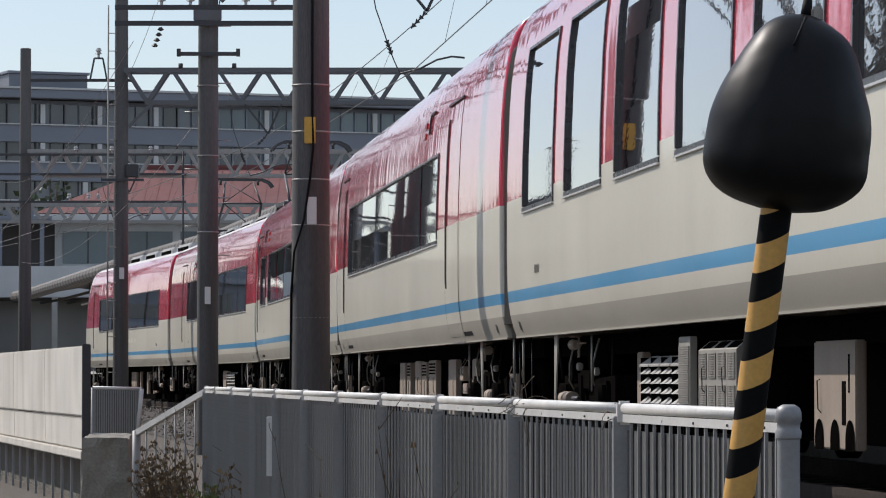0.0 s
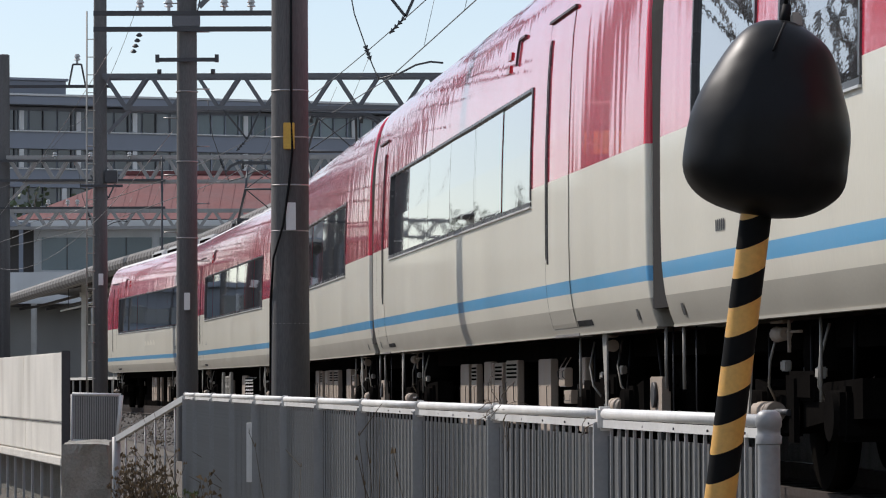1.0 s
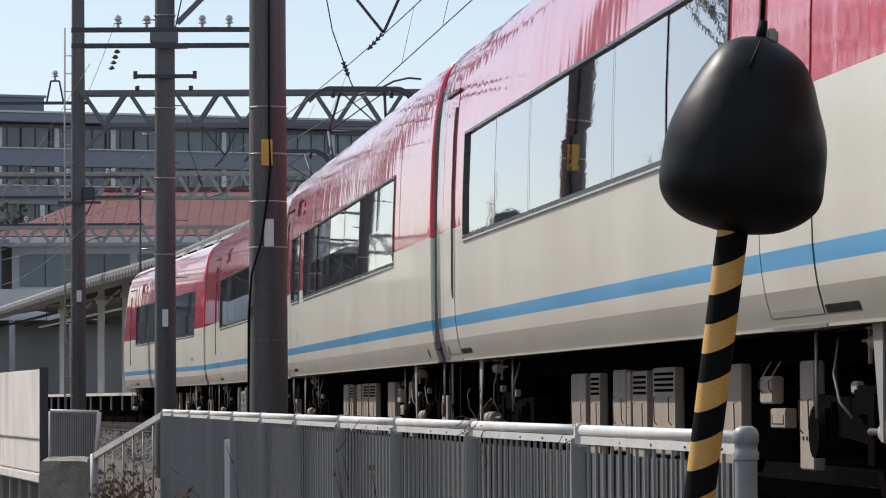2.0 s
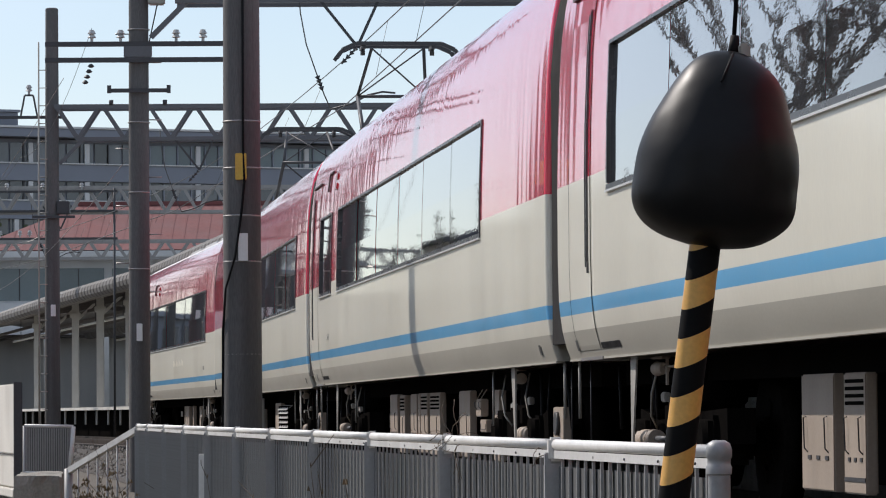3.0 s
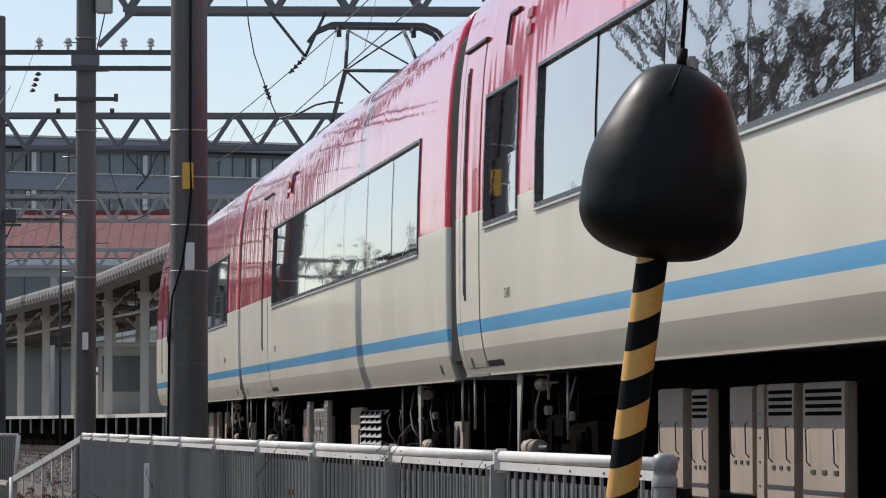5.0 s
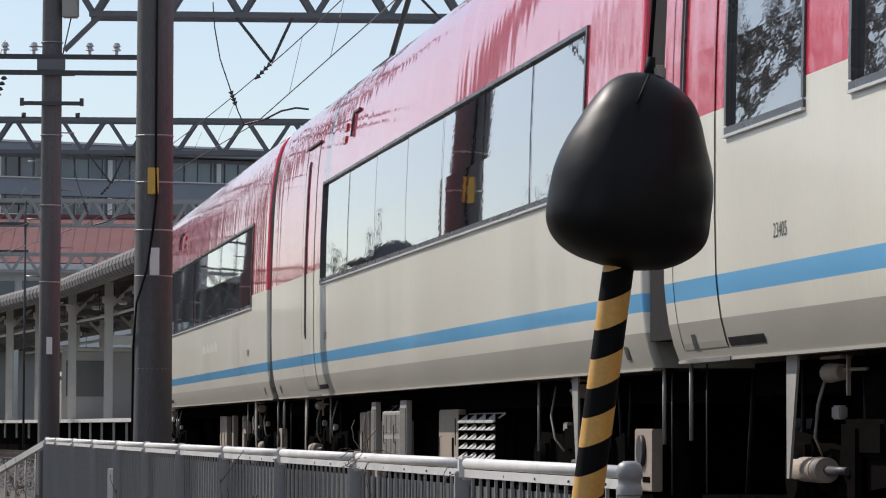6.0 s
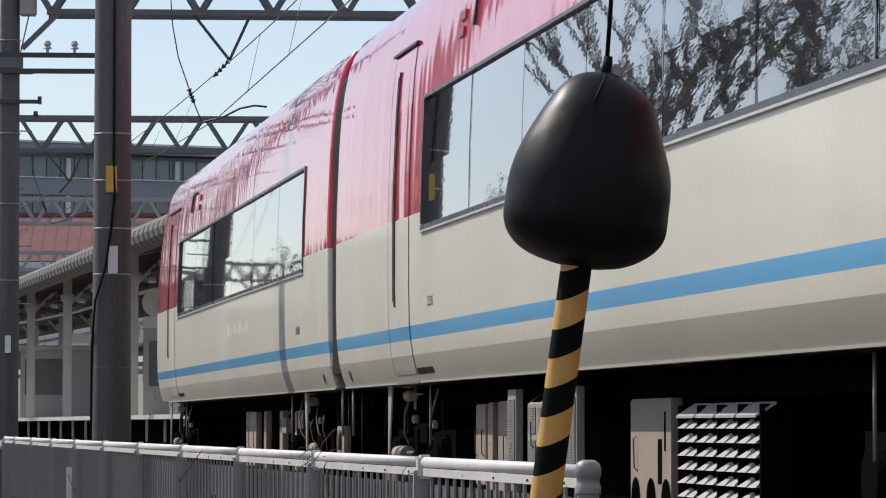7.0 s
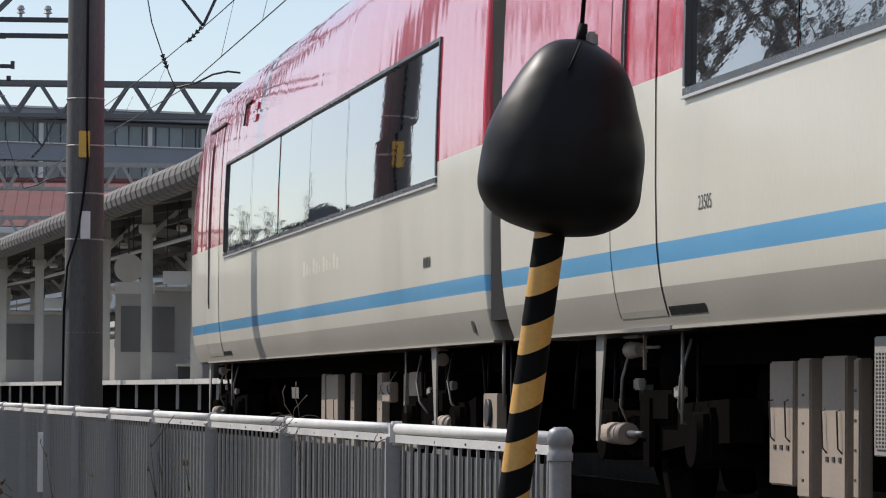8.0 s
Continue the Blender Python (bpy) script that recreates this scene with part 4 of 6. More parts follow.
def gantry(y, x0, x1, lo, hi, period, paint=None, name="overhead_gantry"):
    """A lattice girder across the tracks."""
    paint = paint or GALV
    g = thing(name, pose(0, y, 0), "grey steel lattice girder across the tracks", "gantry", "overhead gantries")
    bm = bmesh.new()
    for yy in (-0.3, 0.3):
        bar(bm, (x0, yy, hi), (x1, yy, hi), 0.10, 0.11)
    part("top_chord", bm, paint, g)
    bm = bmesh.new()
    for yy in (-0.3, 0.3):
        bar(bm, (x0 + 0.5, yy, lo), (x1, yy, lo), 0.09, 0.09)
    part("bottom_chord", bm, paint, g)
    n = int((x1 - x0) / period)
    for i in range(n):
        a = x0 + period * i
        for yy in (-0.3, 0.3):
            bm = bmesh.new()
            bar(bm, (a + 0.05, yy, hi), (a + period / 2, yy, lo), 0.07, 0.09)
            bar(bm, (a + period / 2, yy, lo), (a + period - 0.05, yy, hi), 0.07, 0.07)
            part("lattice_web", bm, paint, g)
    bm = bmesh.new()
    bar(bm, (x0 + 0.12, -0.3, lo - 0.58), (x0 + 0.68, -0.3, lo - 0.02), 0.07, 0.08)
    part("knee_brace", bm, paint, g)
    post = bmesh.new()
    tube(post, (x1, 0, -0.58), (x1, 0, hi + 0.6), 0.17, 0.14, seg=18)
    part("far_post", post, POLE, g)
    return g


def poles():
    concrete_pole(-1.245, 36.0, 0.187, 0.155, 9.5, pole_one)
    concrete_pole(-3.69, 60.0, 0.172, 0.150, 8.9, pole_two)
    concrete_pole(-7.58, 90.0, 0.190, 0.150, 10.2, pole_three)
    concrete_pole(-12.9, 118.0, 0.210, 0.165, 10.8)
    gantry(60.0, -3.6, 9.4, 7.10, 7.95, 1.15)
    gantry(90.0, -7.5, 6.5, 7.10, 7.86, 1.09)
    gantry(118.0, -12.8, 3.0, 6.87, 7.62, 0.98, SUNLITGALV)
    gantry(135.0, -20.0, 0.0, 6.14, 6.74, 0.9, SUNLITGALV)


# ---- fence and the covered crossing signal ----
BOLT = []
FY0, FSTEP, FHEAD = 7.6, 2.0, -0.1158


def fence_at(k):
    y = FY0 + FSTEP * k
    return Vector((611 / 6773 * FY0 + FHEAD * FSTEP * k, y, 0))


def dry_vine(k, reach, count, seed):
    """A tangle of dead twigs caught on the top rail."""
    rnd = random.Random(seed)
    c = fence_at(k)
    v = thing("dry_vine", pose(c.x, c.y, 0.53), "tangle of dead brown twigs caught on the fence rail", "vine", "dead vines on the fence")
    for i in range(count):
        p = Vector((rnd.uniform(-0.02, 0.02), rnd.uniform(-0.2, 0.2), rnd.uniform(-0.02, 0.03)))
        d = Vector((rnd.uniform(-0.25, 0.25), rnd.uniform(-1, 1), rnd.uniform(-0.5, 0.9))).normalized()
        pts = [p]
        for _ in range(6):
            d = (d + Vector((rnd.uniform(-0.5, 0.5), rnd.uniform(-0.5, 0.5), rnd.uniform(-0.7, 0.45)))).normalized()
            p = p + d * reach * rnd.uniform(0.10, 0.22)
            pts.append(p)
        bm = bmesh.new()
        sweep(bm, pts, rnd.uniform(0.0007, 0.0015), 5)
        part("twig", bm, DRYSTEM, v)


def fence():
    f = thing("railing_fence", pose(0, 0, 0), "grey steel railing fence with pale round top rail", "fence")
    top, bottom = 0.545, -0.50
    stops = list(range(11)) + [10.7]
    for k in stops:
        c = fence_at(k)
        bm = bmesh.new()
        if k == 0:
            lathe(bm, [(0.0225, -0.58), (0.0225, top - 0.046), (0.0255, top - 0.044), (0.0262, top - 0.030), (0.0232, top - 0.026), (0.0232, top - 0.014), (0.0262, top - 0.010), (0.0262, top + 0.006), (0.022, top + 0.017), (0.012, top + 0.023)], 22, (c.x, c.y))
            part("end_post", bm, FENCEPOST, f, smooth=50)
        else:
            box(bm, c.x - 0.028, c.x + 0.013, c.y - 0.03, c.y + 0.03, -0.58, top - 0.02, 0.003)
            part("post", bm, FENCEPOST, f)
            bm = bmesh.new()
            box(bm, c.x - 0.019, c.x + 0.019, c.y - 0.045, c.y + 0.045, top - 0.042, top + 0.018, 0.007)
            part("rail_clamp", bm, FENCERAIL, f)
    bars = []
    for k, k2 in zip(stops, stops[1:]):
        a, b = fence_at(k), fence_at(k2)
        count = round(18 * (k2 - k))
        bm = bmesh.new()
        tube(bm, a + Vector((0, 0.05, top)), b + Vector((0, -0.03, top)), 0.0135, seg=14)
        part("top_rail", bm, FENCERAIL, f, "pale grey round top rail")
        bm = bmesh.new()
        bar(bm, a + Vector((-0.004, 0.05, top - 0.0245)), b + Vector((-0.004, -0.03, top - 0.0245)), 0.008, 0.020)
        part("upper_strip", bm, FENCERAIL, f)
        for i in range(5 if k < 4 else 0):
            p = a.lerp(b, (i + 0.5) / 5)
            ob = new("bolt", BOLT[0]) if BOLT else None
            if ob is None:
                bm = bmesh.new()
                tube(bm, (-0.010, 0, 0), (-0.006, 0, 0), 0.003, seg=8)
                ob = part("bolt", bm, DARKSTEEL, f)
                BOLT.append(ob.data)
            ob.parent = f
            ob.location = p + Vector((0, 0, top - 0.026))
        bm = bmesh.new()
        bar(bm, a + Vector((0, 0.05, bottom + 0.1)), b + Vector((0, -0.03, bottom + 0.1)), 0.01, 0.03)
        part("lower_strip", bm, FENCE, f)
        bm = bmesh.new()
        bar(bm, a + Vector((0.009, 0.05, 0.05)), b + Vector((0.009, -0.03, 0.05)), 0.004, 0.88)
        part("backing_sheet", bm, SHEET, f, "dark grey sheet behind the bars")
        for i in range(1, count):
            p = a.lerp(b, i / count)
            if bars:
                ob = new("bar", bars[0].data)
                ob.parent = f
                ob.location = p
            else:
                bm = bmesh.new()
                box(bm, -0.0035, 0.0035, -0.010, 0.010, bottom + 0.1, top - 0.0346)
                ob = part("bar", bm, FENCE, f)
                ob.location = p
            bars.append(ob)
    p = fence_at(7.2)
    block("plate", WTAG, f, p.x - 0.03, p.x + 0.005, p.y - 0.05, p.y + 0.05, 0.06, 0.40, 0.003, "narrow white plate tied to the bars")


def crossing_signal():
    """A striped post, leaning, whose signal head is wrapped in a black cover."""
    y = 6.7
    base = Vector((0.5222, y, 0.4502))
    neck = Vector((0.5840, y, 0.9141))
    d = (neck - base).normalized()
    s = thing("crossing_signal", pose(*base), "yellow and black striped post with a black wrapped head", "signal post")
    rot = Vector((0, 0, 1)).rotation_difference(d).to_matrix().to_4x4()
    foot = (base.z + 0.55) / d.z
    length = (neck - base).length + 0.1
    R = 0.0276
    # the stripes wind round the post as bands cut at a slant
    seg = 28
    pitch = 0.0517
    k = 0
    zs = 0.3181 - 2 * pitch * math.ceil((foot + 0.3181) / (2 * pitch))
    while zs < length:
        z0, z1 = zs, min(zs + pitch, length)
        bm = bmesh.new()
        rows = []
        for z in (z0, z1):
            rows.append([bm.verts.new((R * math.cos(2 * PI * i / seg), R * math.sin(2 * PI * i / seg),
                                       z + 0.015 * math.cos(2 * PI * i / seg) + 0.007 * math.sin(2 * PI * i / seg))) for i in range(seg)])
        for i in range(seg):
            j = (i + 1) % seg
            q = bm.faces.new((rows[0][i], rows[0][j], rows[1][j], rows[1][i]))
            q.smooth = True
        ob = part("stripe_band", bm, YELLOW if k % 2 else BLACKP, s)
        ob.matrix_basis = rot
        zs += pitch
        k += 1
    # cover: a soft, lumpy pear, flatter below; each row: height, side reaches
    rows = ((-0.005, 0.008, 0.069), (0.002, -0.022, 0.099), (0.011, -0.048, 0.118), (0.019, -0.072, 0.132), (0.033, -0.096, 0.150), (0.049, -0.112, 0.158),
            (0.068, -0.124, 0.161), (0.090, -0.130, 0.162), (0.115, -0.127, 0.167), (0.145, -0.121, 0.170), (0.175, -0.117, 0.168), (0.205, -0.106, 0.158),
            (0.232, -0.091, 0.152), (0.257, -0.074, 0.147), (0.287, -0.055, 0.136), (0.308, -0.038, 0.119), (0.327, -0.021, 0.092), (0.339, -0.003, 0.074), (0.345, 0.018, 0.052))
    bm = bmesh.new()
    grid = []
    for z, xl, xr in rows:
        c, h = (xl + xr) / 2, (xr - xl) / 2
        grid.append([bm.verts.new((c + h * math.cos(2 * PI * i / 56), 0.86 * h * math.sin(2 * PI * i / 56), z)) for i in range(56)])
    for a, b in zip(grid, grid[1:]):
        for i in range(56):
            j = (i + 1) % 56
            bm.faces.new((a[i], a[j], b[j], b[i]))
    bm.faces.new(grid[0][::-1])
    bm.faces.new(grid[-1])
    for v in bm.verts:
        a = math.atan2(v.co.y, v.co.x - 0.02)
        q = noise.noise(Vector((v.co.x * 11, v.co.y * 11, v.co.z * 8))) + 0.6 * noise.noise(Vector((v.co.x * 26, v.co.y * 26, v.co.z * 17)))
        fold = 0.010 * math.sin(a * 9 + v.co.z * 10) * max(0.0, 0.6 - v.co.z / 0.2)
        r = 1 + 0.022 * q + fold
        v.co.x = 0.02 + (v.co.x - 0.02) * r
        v.co.y *= r
    ob = part("cover", bm, HOOD, s, "black vinyl cover", smooth=80)
    soft = ob.modifiers.new("soft", "SUBSURF")
    soft.levels = soft.render_levels = 1
    ob.matrix_basis = pose(*(neck - base))
    top = neck - base + Vector((0.053, 0, 0.342))
    bm = bmesh.new()
    tube(bm, top - Vector((0, 0, 0.01)), top + Vector((0.004, 0, 0.03)), 0.012, 0.008, seg=10)
    tube(bm, top, top + Vector((0.03, 0, 0.42)), 0.004, seg=8)
    tube(bm, top + Vector((-0.003, -0.035, -0.005)), top + Vector((-0.03, -0.10, -0.06)), 0.0022, seg=6)
    part("tie_cord", bm, RUBBER, s, "black cord tied at the top")
    bm = bmesh.new()
    box(bm, top.x + 0.008, top.x + 0.03, -0.012, 0.012, top.z - 0.012, top.z + 0.016, 0.005)
    part("bulb_cap", bm, BOXGREY, s)


def rod(name, mat, parent, a, b, r, seg=8, label=""):
    bm = bmesh.new()
    tube(bm, a, b, r, seg=seg)
    return part(name, bm, mat, parent, label)


def block(name, mat, parent, x0, x1, y0, y1, z0, z1, bevel=0.0, label=""):
    bm = bmesh.new()
    box(bm, x0, x1, y0, y1, z0, z1, bevel)
    return part(name, bm, mat, parent, label)


# ---- the wall, steps and weeds by the track ----
def parapet():
    a, b = Vector((-3.16, 34.8, 0)), Vector((-8.4, 62.0, 0))
    d = b - a
    w = thing("parapet_wall", Matrix.Translation(a) @ Matrix.Rotation(math.atan2(-d.x, d.y), 4, "Z"), "pale stained concrete parapet with a ledge", "wall")
    n = d.length
    for i in range(7):
        y0, y1 = n * i / 7 + 0.006, n * (i + 1) / 7 - 0.006
        block("upper_panel", PALEWALL, w, -0.12, -0.05, y0, y1, 0.275, 0.915, 0.012)
        block("lower_panel", PALEWALL, w, -0.105, -0.04, y0, y1, -0.03, 0.262, 0.012)
        block("ledge", PALEWALL, w, -0.13, -0.04, y0, y1, -0.12, -0.036, 0.01)
    block("back_wall", ROUGHCONC, w, 0.15, 0.4, 0.1, n, -0.58, -0.13)
    for i in range(14):
        block("bar", FENCEPOST, w, -0.10, -0.075, 0.3 + 1.0 * i, 0.33 + 1.0 * i, -0.58, -0.125)
    # Dark plate paints in the shade on the wall's end face.
    block("end_bracket", DARKSTEEL, w, -0.125, -0.05, -0.08, -0.012, -0.10, 0.93, 0.006, "wall end face with its shade put into the colour")



def steps_corner():
    m = thing("mesh_gate_panel", pose(-3.02, 33.0, 0, 0, 0, 4), "small grey bar panel in a pale pipe frame", "railing")
    rod("frame_rail", FENCERAIL, m, (0, 0, 0.54), (0.42, 0, 0.53), 0.014)
    rod("frame_rail", FENCERAIL, m, (0, 0, 0.14), (0.40, 0, 0.12), 0.014)
    rod("frame_post", FENCERAIL, m, (0.42, 0, 0.53), (0.385, 0, 0.11), 0.02)
    rod("leg", FENCE, m, (0.39, 0, 0.12), (0.39, 0, -0.58), 0.012)
    rod("frame_post", FENCE, m, (0, 0, 0.54), (0, 0, -0.58), 0.014)
    for i in range(20):
        block("bar", FENCE, m, 0.015 + 0.0195 * i, 0.027 + 0.0195 * i, -0.008, 0.008, 0.13, 0.54)
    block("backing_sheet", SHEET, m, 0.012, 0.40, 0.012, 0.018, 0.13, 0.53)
    bm = bmesh.new()
    box(bm, 0, 0.37, 0, 1.6, -0.58, 0.14)
    bmesh.ops.subdivide_edges(bm, edges=bm.edges[:], cuts=7, use_grid_fill=True)
    for v in bm.verts:
        v.co += Vector((noise.noise(v.co * 7), noise.noise(v.co * 7 + Vector((5, 1, 2))), noise.noise(v.co * 7 + Vector((1, 9, 4))))) * 0.035
    s = part("old_kerb_block", bm, BLOCKCONC)
    s.matrix_basis = pose(-2.92, 31.0, 0, 0, 0, 3)
    tagged(s, "rough mossy old concrete block beside the steps", "concrete block")
    h = thing("step_handrail", pose(0, 0, 0), "grey steel handrail sloping along the steps", "handrail")
    foot, head = Vector((-2.40, 30.0, 0.19)), Vector((-1.80, 29.0, 0.515))
    rod("post", FENCE, h, foot + Vector((0, 0, 0.02)), (foot.x, foot.y, -0.58), 0.034, 14)
    bm = bmesh.new()
    bar(bm, foot, head, 0.04, 0.045)
    part("sloping_rail", bm, FENCERAIL, h)
    for i in range(1, 7):
        p = foot.lerp(head, i / 7)
        rod("baluster", FENCE, h, p, (p.x, p.y, -0.5), 0.008)
    bm = bmesh.new()
    bar(bm, foot + Vector((0, 0, -0.62)), head + Vector((0, 0, -0.94)), 0.03, 0.03)
    part("lower_rail", bm, FENCE, h)


def leaf(bm, base, tip, w, sag_by=0.02):
    base, tip = Vector(base), Vector(tip)
    d = tip - base
    s = d.cross(Vector((0.3, 1, 0.2))).normalized() * w
    mid = base + d * 0.45 + Vector((0, 0, sag_by))
    v = [bm.verts.new(p) for p in (base, mid + s, tip, mid - s)]
    bm.faces.new((v[0], v[1], v[2]))
    bm.faces.new((v[0], v[2], v[3]))


def weed(x, y, height, spread, leaves, dry, seed, name="weed", stems=7, fine=0.7):
    rnd = random.Random(seed)
    w = thing(name, pose(x, y, -0.58), "dry brown weeds with bare stems" if dry else "green and yellowing weeds in the verge", "weed", "weeds by the fence")
    tips = []
    bm = bmesh.new()
    for i in range(stems):
        a, lean = rnd.uniform(0, 2 * PI), rnd.uniform(0.05, spread)
        h = height * rnd.uniform(0.55, 1.0)
        p = Vector((rnd.uniform(-1, 1) * spread * 0.3, rnd.uniform(-1, 1) * spread * 0.3, 0))
        for k in range(5):
            q = p + Vector((math.cos(a) * lean / 5 * (1 + k * 0.3), math.sin(a) * lean / 5 * (1 + k * 0.3), h / 5)) + Vector((rnd.uniform(-.012, .012), rnd.uniform(-.012, .012), 0))
            tube(bm, p, q, 0.006 * (1 - k / 6), 0.006 * (1 - (k + 1) / 6), seg=5, caps=False)
            tips.append(q)
            if k > 1 and rnd.random() < 0.7:
                e = q + Vector((rnd.uniform(-.1, .1), rnd.uniform(-.1, .1), rnd.uniform(0.03, 0.14)))
                tube(bm, q, e, 0.003, 0.0015, seg=4, caps=False)
                tips.append(e)
            p = q
    part("stem", bm, DRYSTEM if dry else GREENSTEM, w)
    bm = bmesh.new()
    for i in range(leaves):
        b = rnd.choice(tips)
        l = rnd.uniform(0.03, 0.09) * fine
        leaf(bm, b, b + Vector((rnd.uniform(-1, 1), rnd.uniform(-1, 1), rnd.uniform(-0.6, 0.8))) * l, l * rnd.uniform(0.12, 0.3))
    tagged(part("leaves", bm, DRYLEAF if dry else GREENLEAF, w), kind="stuff")


GREENLEAF = material("weed_leaf", (0.10, 0.13, 0.035), 0.6, var=0.2, island=0.5)
GREENSTEM = material("weed_stem", (0.12, 0.12, 0.05), 0.7, var=0.2)
DRYLEAF = material("dry_leaf", (0.17, 0.115, 0.06), 0.8, var=0.2, island=0.5)
DRYSTEM = material("dry_stem", (0.10, 0.075, 0.05), 0.8, var=0.2)
BARK = material("bare_tree_bark", (0.17, 0.145, 0.125), 0.9, var=0.3, scale=8)


def weeds():
    rnd = random.Random(11)
    for i in range(8):
        weed(-2.16 + rnd.uniform(0, 0.30), 28.0 + rnd.uniform(0, 0.9), rnd.uniform(0.5, 0.72), 0.10, 230, True, 20 + i, "dry_bush", 12, 0.4)
    for i in range(5):
        weed(-1.70 + rnd.uniform(0, 0.20), 26.6 + rnd.uniform(0, 0.8), rnd.uniform(0.28, 0.42), 0.12, 260, False, 40 + i, "green_weed", 8, 0.45)
    weed(-1.64, 27.2, 1.15, 0.25, 8, True, 61, "bare_weed", 4)
    weed(-1.36, 24.8, 0.66, 0.07, 90, True, 62, "dry_bush", 6)
    weed(0.10, 13.0, 0.92, 0.30, 120, True, 63, "dry_bush", 3, 0.16)
    weed(0.30, 10.6, 0.85, 0.28, 120, True, 64, "dry_bush", 3, 0.16)
    weed(-0.62, 17.5, 0.98, 0.22, 20, True, 65, "bare_weed", 3, 0.2)
    weed(0.32, 11.9, 1.08, 0.16, 120, True, 67, "dry_bush", 4, 0.16)
    weed(-0.20, 14.6, 1.02, 0.16, 16, True, 68, "bare_weed", 3, 0.2)


# ---- the station ----
CANOPY = [(60, 1.1), (74, -0.43), (92, -3.1), (115, -6.5), (144, -12.1), (194, -21.0), (260, -36.0)]


def edge_x(y):
    for (a, xa), (b, xb) in zip(CANOPY, CANOPY[1:]):
        if a <= y <= b:
            return xa + (xb - xa) * (y - a) / (b - a)
    return CANOPY[-1][1]


CANOPYMAT = material("ribbed_canopy_metal", (0.135, 0.125, 0.113), 0.7, var=0.25, scale=3, stain=0.6, stain_color=(0.18, 0.16, 0.14))
PILLAR = material("pale_pillar_paint", (0.56, 0.55, 0.51), 0.6, var=0.1, scale=3, stain=0.3, stain_color=(0.3, 0.27, 0.23))
# Dark tone carries the shade under the canopy, terrace and gallery.
UNDERSHADE = material("shade_toned_underside", (0.11, 0.10, 0.093), 0.8, var=0.2, scale=2)
SCREENWALL = material("pale_grey_wall", (0.42, 0.405, 0.375), 0.8, var=0.12, scale=0.5, stain=0.35, stain_color=(0.16, 0.15, 0.15))
CABIN = material("off_white_cabin_panel", (0.42, 0.41, 0.39), 0.7, var=0.1, scale=0.8, stain=0.3, stain_color=(0.2, 0.19, 0.18))
PLATF = material("platform_concrete", (0.55, 0.53, 0.48), 0.85, var=0.12, scale=2, stain=0.35, stain_color=(0.3, 0.27, 0.22))


